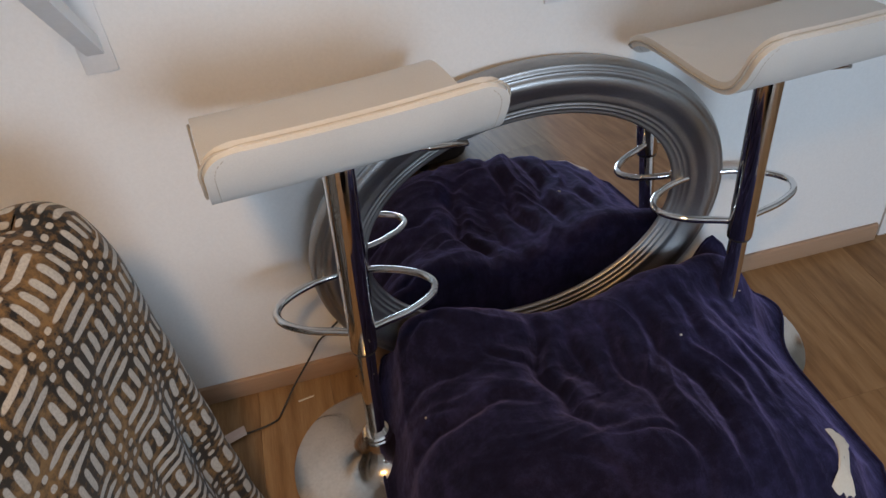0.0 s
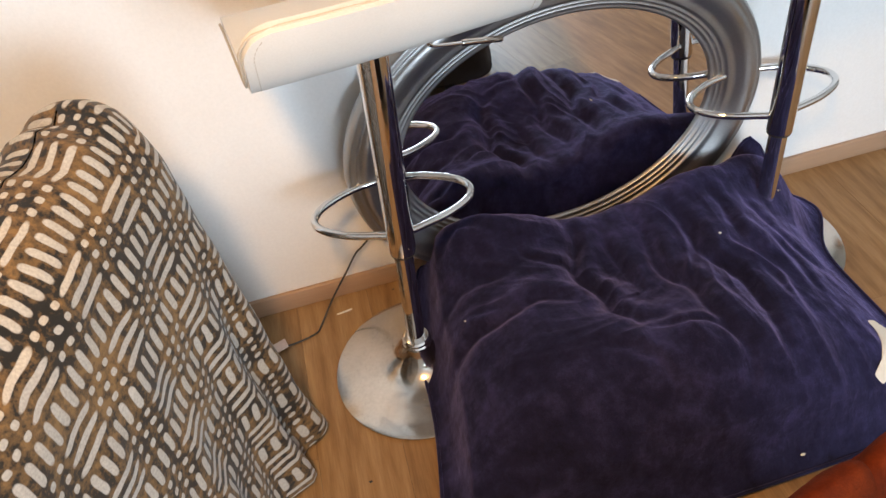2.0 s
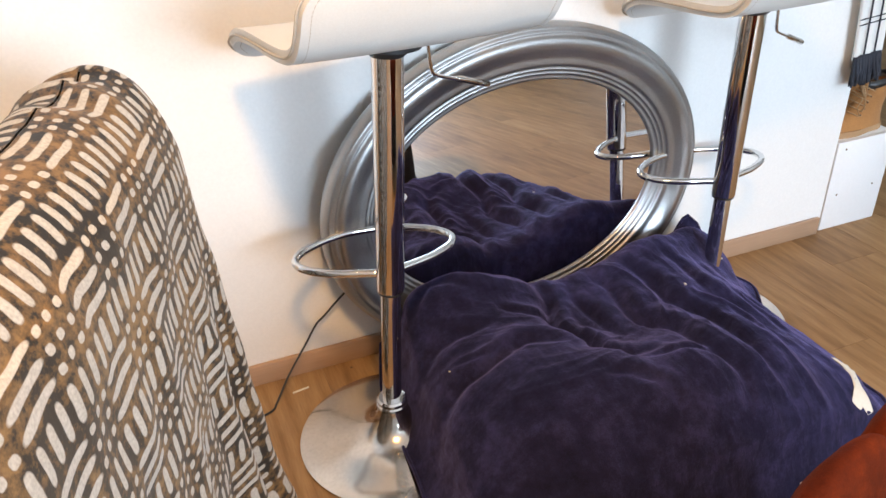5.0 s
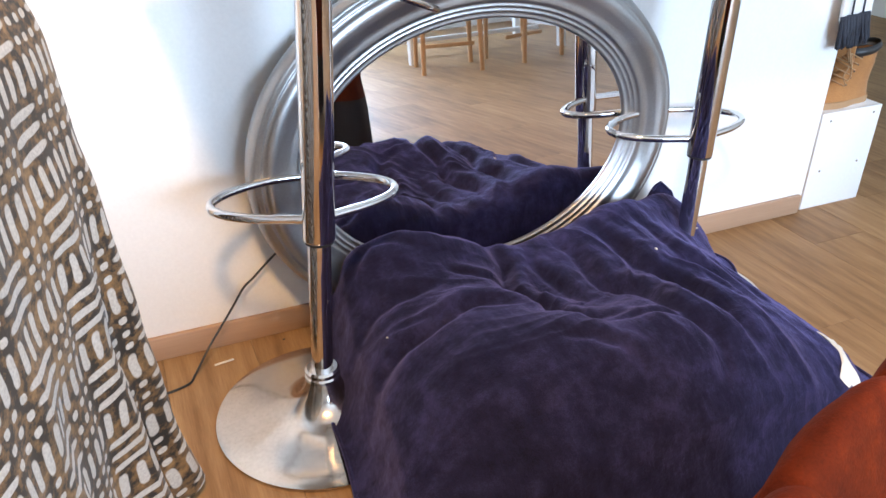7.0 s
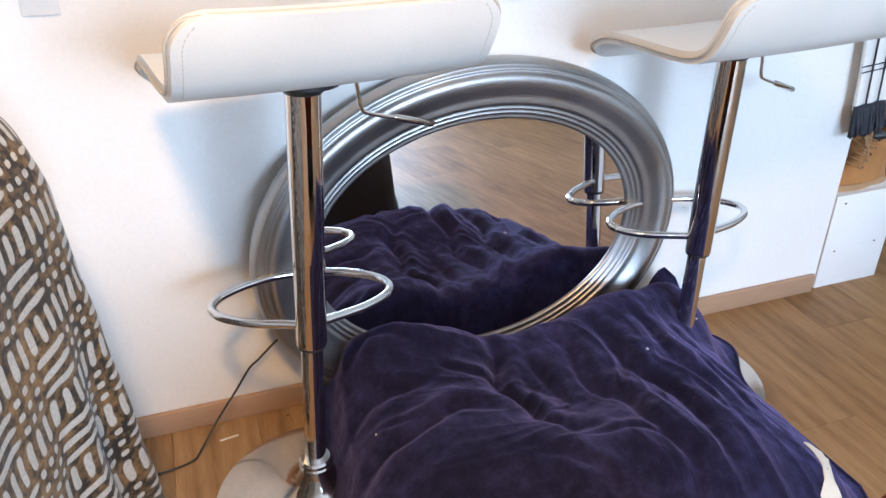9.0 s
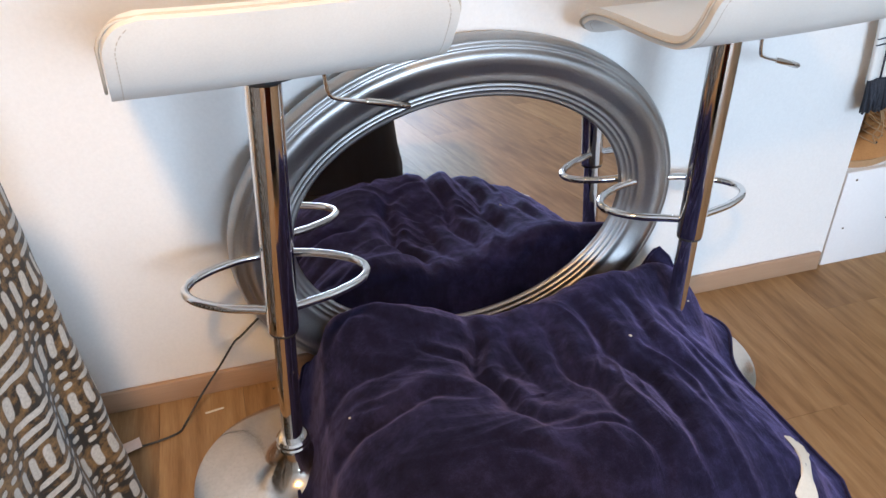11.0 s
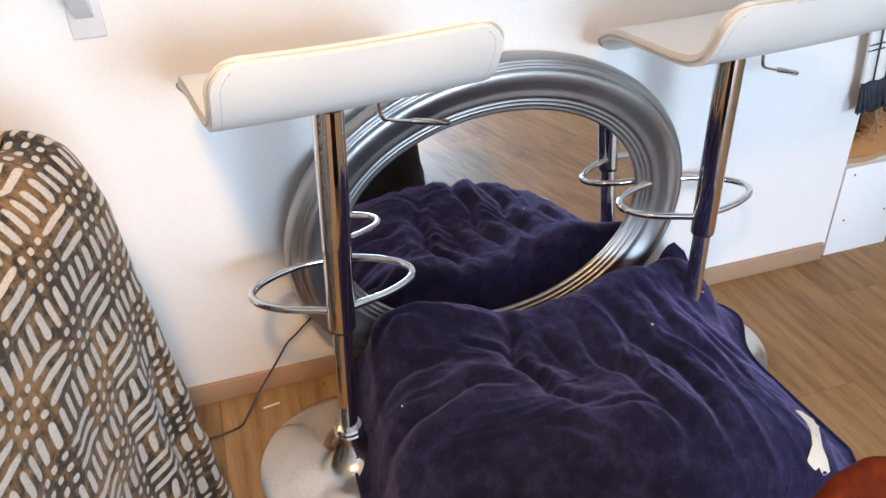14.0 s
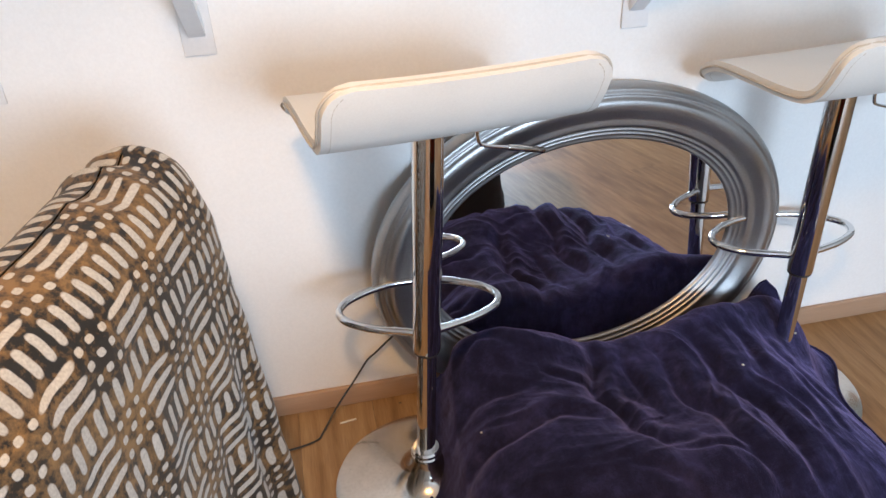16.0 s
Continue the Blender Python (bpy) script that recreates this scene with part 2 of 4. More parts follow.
def part(name, bm, material, parent=None, label="", smooth=True, m=None, sharp=True):
    me = mesh_of(name, bm, material, smooth)
    if smooth and sharp:
        me.set_sharp_from_angle(angle=radians(38))
    ob = new(name, me)
    if parent:
        ob.parent = parent
    if m is not None:
        ob.matrix_basis = m
    if label:
        ob["label"] = label
    return ob


def thing(name, m, label, category, group="", kind=""):
    ob = new(name)
    ob.empty_display_size = 0.05
    ob.matrix_basis = m
    return tagged(ob, label, category, group, kind)


def box_bm(x0, x1, y0, y1, z0, z1, bevel=0.0, segments=2):
    bm = bmesh.new()
    bmesh.ops.create_cube(bm, size=1, matrix=Matrix.LocRotScale(((x0 + x1) / 2, (y0 + y1) / 2, (z0 + z1) / 2), None, (x1 - x0, y1 - y0, z1 - z0)))
    if bevel:
        bmesh.ops.bevel(bm, geom=bm.edges[:], offset=bevel, segments=segments, profile=0.5, affect="EDGES")
    return bm


def lathe_bm(profile, steps=64):
    bm = bmesh.new()
    rings = []
    for r, z in profile:
        if r < 1e-6:
            rings.append([bm.verts.new((0, 0, z))])
        else:
            rings.append([bm.verts.new((r * math.cos(2 * math.pi * k / steps), r * math.sin(2 * math.pi * k / steps), z)) for k in range(steps)])
    for a, b in zip(rings, rings[1:]):
        for k in range(steps):
            q = [a[k % len(a)], a[(k + 1) % len(a)], b[(k + 1) % len(b)], b[k % len(b)]]
            q = [v for i, v in enumerate(q) if v not in q[:i]]
            if len(q) > 2:
                bm.faces.new(q)
    return bm


def tube_bm(points, radius, sides=12, closed=False, bm=None):
    """A round bar along points; radius a number or one per point."""
    bm = bm or bmesh.new()
    pts = [Vector(p) for p in points]
    n = len(pts)
    rad = radius if isinstance(radius, (list, tuple)) else [radius] * n
    rings, side = [], None
    for i, p in enumerate(pts):
        a = pts[(i - 1) % n] if closed or i else p
        b = pts[(i + 1) % n] if closed or i < n - 1 else p
        d = (b - a).normalized()
        if side is None:
            side = d.orthogonal().normalized()
        side = (side - d * side.dot(d)).normalized()
        up = d.cross(side)
        rings.append([bm.verts.new(p + rad[i] * (math.cos(2 * math.pi * k / sides) * side + math.sin(2 * math.pi * k / sides) * up)) for k in range(sides)])
    pairs = list(zip(rings, rings[1:]))
    for a, b in pairs:
        for k in range(sides):
            bm.faces.new((a[k], a[(k + 1) % sides], b[(k + 1) % sides], b[k]))
    if closed:
        a, b = rings[-1], rings[0]
        s = min(range(sides), key=lambda s: (a[0].co - b[s].co).length)
        for k in range(sides):
            bm.faces.new((a[k], a[(k + 1) % sides], b[(k + 1 + s) % sides], b[(k + s) % sides]))
    else:
        bm.faces.new(rings[0][::-1])
        bm.faces.new(rings[-1])
    return bm


def smooth_line(points, per=8, closed=False):
    """Catmull-Rom curve through the points."""
    p = [Vector(q) for q in points]
    n, out = len(p), []
    for i in range(n if closed else n - 1):
        a, b, c, d = (p[(i - 1) % n], p[i], p[(i + 1) % n], p[(i + 2) % n]) if closed else (p[max(i - 1, 0)], p[i], p[i + 1], p[min(i + 2, n - 1)])
        for k in range(per):
            u = k / per
            out.append(0.5 * (2 * b + (c - a) * u + (2 * a - 5 * b + 4 * c - d) * u * u + (3 * b - a - 3 * c + d) * u ** 3))
    if not closed:
        out.append(p[-1])
    return out


def grid_bm(rows, wrap=False, bm=None, uv=None):
    """Faces over rows of points; wrap joins each row's end to its start. uv: rows of (u, v)."""
    bm = bm or bmesh.new()
    layer = bm.loops.layers.uv.new("UVMap") if uv else None
    vs = [[bm.verts.new(p) for p in r] for r in rows]
    for i in range(len(vs) - 1):
        n = len(vs[i])
        for k in range(n if wrap else n - 1):
            j = (k + 1) % n
            f = bm.faces.new((vs[i][k], vs[i][j], vs[i + 1][j], vs[i + 1][k]))
            if uv:
                for lp, (a, b) in zip(f.loops, ((i, k), (i, k + 1), (i + 1, k + 1), (i + 1, k))):
                    lp[layer].uv = uv[a][b]
    return bm


def structure(name, bm, material, label, smooth=False):
    ob = part(name, bm, material, smooth=smooth)
    return tagged(ob, label, name.split("_")[0], kind="structure")


# ---- the room ----
WALL_Y, WALL_END, T = 1.440, 1.876, 0.11
WEST, EAST, TOP, HALL = -1.9, 4.3, 2.45, 3.4
structure("wall_north", box_bm(WEST, WALL_END, WALL_Y, WALL_Y + T, 0, TOP), WALL, "white painted plaster wall behind the bar stools")
structure("wall_west", box_bm(WEST - T, WEST, SOUTH, WALL_Y + T, 0, TOP), WALL, "white painted plaster side wall")
structure("wall_east", box_bm(EAST, EAST + T, SOUTH, HALL, 0, TOP), WALL, "white painted plaster side wall")
structure("wall_hall", box_bm(WALL_END - 0.6, EAST + T, HALL, HALL + T, 0, TOP), CREAM, "cream painted wall of the hall")
structure("wall_hall_side", box_bm(WALL_END - 0.6 - T, WALL_END - 0.6, WALL_Y + T, HALL + T, 0, TOP), CREAM, "cream painted side wall of the hall")
wx0, wx1, wz0, wz1 = WIN_X - WIN_W / 2, WIN_X + WIN_W / 2, WIN_Z - WIN_H / 2, WIN_Z + WIN_H / 2
bm = box_bm(WEST - T, wx0, SOUTH - T, SOUTH, 0, TOP)
for b in ((wx1, EAST + T, SOUTH - T, SOUTH, 0, TOP), (wx0, wx1, SOUTH - T, SOUTH, 0, wz0), (wx0, wx1, SOUTH - T, SOUTH, wz1, TOP)):
    bmesh.ops.create_cube(bm, size=1, matrix=Matrix.LocRotScale(((b[0] + b[1]) / 2, (b[2] + b[3]) / 2, (b[4] + b[5]) / 2), None, (b[1] - b[0], b[3] - b[2], b[5] - b[4])))
structure("wall_south", bm, WALL, "white painted wall with a wide window")
structure("ceiling", box_bm(WEST - T, EAST + T, SOUTH - T, HALL + T, TOP, TOP + 0.1), CEIL, "plain white ceiling")
floor = structure("floor", box_bm(WEST - T, EAST + T, SOUTH - T, HALL + T, -0.10, -0.004), SUBFLOOR, "brown oak laminate plank floor")

window = tagged(new("window_1"), "wide white-framed window letting in daylight", "window", kind="structure")
bm = bmesh.new()
for x in (wx0, WIN_X, wx1):
    bmesh.ops.create_cube(bm, size=1, matrix=Matrix.LocRotScale((min(max(x, wx0 + 0.03), wx1 - 0.03), SOUTH - 0.06, WIN_Z), None, (0.06, 0.05, WIN_H)))
for z in (wz0 + 0.03, wz1 - 0.03):
    bmesh.ops.create_cube(bm, size=1, matrix=Matrix.LocRotScale((WIN_X, SOUTH - 0.061, z), None, (WIN_W - 0.12, 0.046, 0.06)))
part("window_frame", bm, BRACKETMAT, window, smooth=False)
for x0, x1 in ((wx0 + 0.06, WIN_X - 0.03), (WIN_X + 0.03, wx1 - 0.06)):
    pane = part("pane", box_bm(x0, x1, SOUTH - 0.068, SOUTH - 0.062, wz0 + 0.06, wz1 - 0.06), CLEAR, window, smooth=False)
    pane.visible_shadow = False

# skirting board along the wall, returning round its end
SK_H, SK_T = 0.058, 0.013
structure("baseboard_north", box_bm(WEST, WALL_END - 0.012, WALL_Y - SK_T, WALL_Y - 0.0005, 0, SK_H, 0.003), SKIRT, "beige wood-grain skirting board", True)

# shelf brackets of the wall-hung bar
def bracket(x, z):
    ob = thing("shelf_bracket", pose(x, WALL_Y, z), "white metal shelf bracket screwed to the wall", "bracket", "wall brackets")
    part("wall_plate", box_bm(-0.030, 0.030, -0.006, -0.0005, 0, 0.30, 0.002), BRACKETMAT, ob)
    rows = []
    for y, z2, w in ((-0.005, 0.035, 0.016), (-0.03, 0.055, 0.016), (-0.30, 0.29, 0.018), (-0.32, 0.30, 0.018)):
        rows.append([(-w, y, z2), (w, y, z2), (w, y + 0.012, z2 + 0.026), (-w, y + 0.012, z2 + 0.026)])
    bm = grid_bm(rows, wrap=True)
    bm.verts.ensure_lookup_table()
    bm.faces.new(bm.verts[:4])
    bm.faces.new(bm.verts[-4:])
    part("strut", bm, BRACKETMAT, ob, smooth=False)
    part("arm", box_bm(-0.018, 0.018, -0.33, -0.006, 0.300, 0.312, 0.002), BRACKETMAT, ob)
    return ob


for bx, bz in ((-0.400, 0.885), (-0.004, 0.939), (0.885, 0.905)):
    bracket(bx, bz)


# ---- bar stools ----
SEAT_W = 0.452
PROFILE = [(-0.206, 1.015), (-0.194, 0.979), (-0.178, 0.945), (-0.157, 0.917), (-0.122, 0.900), (-0.06, 0.893), (0.02, 0.890), (0.09, 0.886), (0.140, 0.877), (0.176, 0.856), (0.194, 0.828)]


def seat_shell(bm, lift, grow, inset):
    """One skin of the seat: lift along the profile's normal."""
    line = smooth_line([(0, d, z) for d, z in PROFILE], 6)
    n = len(line)
    length = [0.0]
    for a, b in zip(line, line[1:]):
        length.append(length[-1] + (b - a).length)
    total, rows = length[-1], []
    R = 0.045
    for i, p in enumerate(line):
        d = (line[min(i + 1, n - 1)] - line[max(i - 1, 0)]).normalized()
        nor = Vector((0, -d.z, d.y))
        s = min(length[i], total - length[i])
        half = SEAT_W / 2 - (R - math.sqrt(max(R * R - (R - s) ** 2, 0)) if s < R else 0) - inset
        q = p + nor * lift
        rows.append([(half * k / 10, q.y, q.z + 0.004 * (k / 10) ** 2) for k in range(-10, 11)])
    return rows


def bar_stool(m, turn, ring_turn, drop, lean, low, level, off, label):
    ob = thing("bar_stool", m, label, "bar stool", "white bar stools")
    tilt = pose(0, 0, 0.1, 0, lean, 0) @ pose(0, 0, -0.1)
    up, ring_up = tilt @ pose(0, 0, -drop, 0, 0, turn), tilt @ pose(0, 0, -drop, 0, 0, ring_turn)
    mount_at = up @ pose(0, 0, -low)
    seat_at = up @ pose(off[0], off[1], 0.87 - low, 0, level, 0) @ pose(0, 0, -0.87)
    base = lathe_bm([(0, 0.001), (0.208, 0.001), (0.211, 0.004), (0.211, 0.008), (0.200, 0.011), (0.168, 0.015), (0.130, 0.019), (0.100, 0.024), (0.075, 0.032), (0.056, 0.044), (0.043, 0.060), (0.035, 0.078), (0.031, 0.090), (0, 0.090)], 96)
    part("base_plate", base, SATIN, ob, "round brushed steel trumpet base, smudged")
    part("collar", lathe_bm([(0.0, 0.088), (0.031, 0.088), (0.034, 0.091), (0.034, 0.097), (0.031, 0.100), (0.033, 0.103), (0.033, 0.109), (0.029, 0.113), (0, 0.113)], 48), CHROME, ob)
    part("shaft", lathe_bm([(0, 0.10), (0.0205, 0.10), (0.0205, 0.62), (0, 0.62)], 40), CHROME, ob, m=tilt)
    part("tube", lathe_bm([(0.022, 0.383), (0.027, 0.381), (0.0285, 0.384), (0.0285, 0.866 - low), (0.020, 0.866 - low), (0.020, 0.383)], 48), CHROME, ob, m=up)
    part("tube_gasket", lathe_bm([(0.0207, 0.376), (0.0265, 0.376), (0.0268, 0.3805), (0.0207, 0.3805)], 40), BLACK, ob, m=up)
    ring = smooth_line([(0.0, 0.012, 0.414), (-0.05, 0.026, 0.414), (-0.105, 0.046, 0.414), (-0.150, 0.078, 0.414), (-0.164, 0.112, 0.414), (-0.146, 0.147, 0.414), (-0.10, 0.178, 0.414), (-0.045, 0.197, 0.414), (0.01, 0.202, 0.414), (0.065, 0.196, 0.414), (0.115, 0.178, 0.414), (0.162, 0.147, 0.414), (0.180, 0.112, 0.414), (0.164, 0.076, 0.414), (0.113, 0.044, 0.414), (0.055, 0.025, 0.414)], 6, closed=True)
    part("foot_ring", tube_bm(ring, 0.0085, 14, closed=True), CHROME, ob, "bent chrome footrest loop", m=ring_up)
    part("seat_mount", lathe_bm([(0, 0.852), (0.030, 0.852), (0.042, 0.864), (0.060, 0.868), (0.060, 0.878), (0, 0.878)], 40), BLACK, ob, m=mount_at)
    wire = smooth_line([(0.055, 0.015, 0.859), (0.088, 0.026, 0.856), (0.096, 0.029, 0.835), (0.103, 0.031, 0.796), (0.121, 0.038, 0.781), (0.185, 0.060, 0.757)], 5)
    lever = part("lever", tube_bm(wire, 0.0038, 10), CHROME, ob, m=seat_at)
    part("lever_grip", tube_bm([(0.175, 0.0565, 0.761), (0.178, 0.0576, 0.760), (0.268, 0.0885, 0.726), (0.271, 0.0896, 0.7248)], [0.004, 0.0062, 0.0066, 0.004], 12), SATIN, lever)
    top, bottom = seat_shell(None, 0.011, 0, 0.0), seat_shell(None, -0.011, 0, 0.0)
    mid = seat_shell(None, 0.0, 0, -0.004)
    bm = bmesh.new()
    loops = []
    for rows in (top, bottom):
        vs = [[bm.verts.new(p) for p in r] for r in rows]
        for a, b in zip(vs, vs[1:]):
            for k in range(len(a) - 1):
                bm.faces.new((a[k], a[k + 1], b[k + 1], b[k]))
        loops.append(vs[0] + [r[-1] for r in vs[1:-1]] + vs[-1][::-1] + [r[0] for r in vs[-2:0:-1]])
    for k in range(len(loops[0])):
        j = (k + 1) % len(loops[0])
        bm.faces.new((loops[0][k], loops[0][j], loops[1][j], loops[1][k]))
    seat = part("seat", bm, LEATHER, ob, "white leatherette wave seat with stitched edge", m=seat_at)
    edge = [Vector(p) for p in mid[0][1:-1]] + [Vector(r[-1]) for r in mid[1:-1]] + [Vector(p) for p in mid[-1][1:-1]][::-1] + [Vector(r[0]) for r in mid[-2:0:-1]]
    part("piping", tube_bm(edge, 0.0022, 6, closed=True), PIPING, seat)
    for off in (0.014,):
        inner = seat_shell(None, -0.0112, 0, off)
        for side in (0, -1):
            st = bmesh.new()
            line = [Vector(r[side]) for r in inner]
            for a, b in zip(line[2:-2], line[3:-2]):
                tube_bm([a, a + (b - a) * 0.62], 0.0007, 5, bm=st)
            part("stitching", st, PIPING, seat)
    return ob


bar_stool(pose(0.332, 1.128, 0.0), 8.0, 1.0, -0.006, 3.3, 0.0, -1.9, (0.012, 0.020), "white leatherette bar stool with chrome post and footrest")
bar_stool(pose(1.240, 1.204, 0.0), 4.5, -4.0, 0.008, 0.0, 0.032, 0.0, (0.014, 0.0), "white bar stool, lowered, standing behind the cushion")


# ---- oval mirror ----
MIR_A, MIR_B = 0.394, 0.273
MIRROR = pose(0.788, 1.392, 0.4010, -3.8, 0, 3.5)
mirror = thing("wall_mirror", MIRROR, "large oval mirror in pewter frame leaning on wall", "mirror")
RIB = [(-0.006, -0.005), (-0.006, 0.0046), (0.0, 0.008), (0.0043, 0.0057), (0.0076, 0.0115), (0.0119, 0.0138), (0.0151, 0.0103), (0.0184, 0.0161), (0.0227, 0.0184), (0.0259, 0.0149), (0.0303, 0.0218), (0.0367, 0.0253), (0.0453, 0.0242), (0.0561, 0.0276), (0.0691, 0.0345), (0.0831, 0.0403), (0.095, 0.0414), (0.1036, 0.0379), (0.1079, 0.0322), (0.1112, 0.0333), (0.1155, 0.0345), (0.1188, 0.0287), (0.1219, 0.0287), (0.1263, 0.0264), (0.1295, 0.0184), (0.1338, 0.0138), (0.136, 0.0023), (0.136, -0.006)]
STEPS = 180
rows = []
for k in range(STEPS):
    a = 2 * math.pi * k / STEPS
    nx, nz = math.cos(a) / MIR_A, math.sin(a) / MIR_B
    ln = math.hypot(nx, nz)
    rows.append([(MIR_A * math.cos(a) + 0.93 * o * nx / ln, -h, MIR_B * math.sin(a) + 0.93 * o * nz / ln) for o, h in RIB])
rows.append(rows[0])
bm = grid_bm(rows)
bmesh.ops.remove_doubles(bm, verts=bm.verts, dist=1e-6)
part("frame", bm, PEWTER, mirror, "ribbed pewter-grey moulded frame", sharp=False)
bm = bmesh.new()
bm.faces.new([bm.verts.new(((MIR_A + 0.004) * math.cos(2 * math.pi * k / 120), 0, (MIR_B + 0.004) * math.sin(2 * math.pi * k / 120))) for k in range(120)])
ex = bmesh.ops.extrude_face_region(bm, geom=bm.faces[:])
bmesh.ops.translate(bm, vec=(0, 0.004, 0), verts=[v for v in ex["geom"] if isinstance(v, bmesh.types.BMVert)])
part("glass", bm, GLASS, mirror, "plain mirror glass", smooth=False)
bm = bmesh.new()
bm.faces.new([bm.verts.new(((MIR_A + 0.110) * math.cos(2 * math.pi * k / 120), 0.0045, (MIR_B + 0.110) * math.sin(2 * math.pi * k / 120))) for k in range(120)])
ex = bmesh.ops.extrude_face_region(bm, geom=bm.faces[:])
bmesh.ops.translate(bm, vec=(0, 0.002, 0), verts=[v for v in ex["geom"] if isinstance(v, bmesh.types.BMVert)])
part("backing", bm, BLACK, mirror, smooth=False)


# ---- velvet floor cushion ----
def bump2(x, y, cx, cy, sx, sy, turn=0.0):
    c, s = math.cos(turn), math.sin(turn)
    u, v = (x - cx) * c + (y - cy) * s, -(x - cx) * s + (y - cy) * c
    return math.exp(-(u / sx) ** 2 - (v / sy) ** 2)


def crease(x, y, line, width, depth):
    """A fold along a bent line: a narrow valley with a raised lip beside it, fading at the ends."""
    best, run, total = None, 0.0, sum(math.dist(a, b) for a, b in zip(line, line[1:]))
    for a, b in zip(line, line[1:]):
        dx, dy = b[0] - a[0], b[1] - a[1]
        ln = math.hypot(dx, dy)
        u = min(1.0, max(0.0, ((x - a[0]) * dx + (y - a[1]) * dy) / ln / ln))
        ox, oy = x - a[0] - u * dx, y - a[1] - u * dy
        d = math.hypot(ox, oy)
        if best is None or d < best[0]:
            best = (d, math.copysign(d, ox * -dy + oy * dx), (run + u * ln) / total)
        run += ln
    d, v, t = best
    if d > 5 * width:
        return 0.0
    v += 0.30 * width * math.sin(t * total * 31 + 40 * width)
    fade = (1 - abs(2 * t - 1) ** 2.5)
    return 0.78 * depth * fade * (0.7 * math.exp(-((v - 1.1 * width) / width) ** 2) + 0.3 * math.exp(-((v + 1.8 * width) / (1.3 * width)) ** 2) - 1.0 * math.exp(-(v / (0.55 * width)) ** 2))


CORNERS = {"A": (0.262, 0.592), "B": (1.312, 0.605), "C": (1.280, 1.365), "D": (0.412, 1.375)}
FOLDS = [
    ([(0.75, 1.30), (0.745, 1.235), (0.718, 1.087), (0.734, 0.953), (0.778, 0.897), (0.83, 0.86)], 0.034, 0.034),
    ([(0.90, 1.27), (0.896, 1.197), (0.900, 1.027), (0.920, 0.843), (0.926, 0.748), (0.90, 0.665)], 0.030, 0.026),
    ([(0.979, 1.26), (0.985, 1.160), (0.995, 1.077), (1.034, 0.839), (0.99, 0.71)], 0.028, 0.022),
    ([(1.085, 1.27), (1.087, 1.111), (1.12, 0.94)], 0.026, 0.014),
    ([(0.39, 1.25), (0.491, 1.290), (0.575, 1.243)], 0.022, 0.013),
    ([(0.34, 1.09), (0.459, 1.152), (0.60, 1.125)], 0.026, 0.016),
    ([(0.32, 0.93), (0.461, 1.016), (0.60, 1.015), (0.70, 0.975)], 0.030, 0.024),
    ([(0.655, 0.850), (0.722, 0.814), (0.785, 0.715)], 0.022, 0.012),
    ([(0.60, 1.18), (0.66, 1.12), (0.72, 1.10)], 0.018, 0.010),
    ([(0.82, 1.22), (0.815, 1.10), (0.835, 0.98)], 0.020, 0.012),
    ([(1.17, 1.20), (1.19, 1.06), (1.25, 0.95)], 0.022, 0.010),
    ([(1.048, 1.061), (1.104, 0.924), (1.103, 0.786)], 0.020, -0.016),
    ([(0.768, 0.861), (0.884, 0.83), (0.941, 0.769)], 0.014, 0.008),
    ([(0.449, 1.077), (0.534, 1.023), (0.63, 1.031)], 0.014, 0.008),
    ([(1.142, 1.107), (1.171, 0.985), (1.183, 0.848)], 0.020, 0.010),
]


def cushion_outline(u, v):
    """Plan place for u along the width and v along the depth, with bowed sides and drawn-out corners."""
    ax, ay = CORNERS["A"]
    bx, by = CORNERS["B"]
    cx, cy = CORNERS["C"]
    dx, dy = CORNERS["D"]
    x = (1 - u) * (1 - v) * ax + u * (1 - v) * bx + u * v * cx + (1 - u) * v * dx
    y = (1 - u) * (1 - v) * ay + u * (1 - v) * by + u * v * cy + (1 - u) * v * dy
    x += u ** 5 * (0.070 * min(1.0, 5 * v) + 0.080 * math.exp(-((v - 0.85) / 0.13) ** 2)) * min(1.0, 12 * (1 - v))
    x -= 0.046 * (1 - u) ** 5 * math.exp(-((v - 0.80) / 0.26) ** 2)
    y += -0.045 * (v ** 6) * math.sin(math.pi * u) ** 2 - 0.012 * ((1 - v) ** 6) * math.sin(math.pi * u)
    return x, y


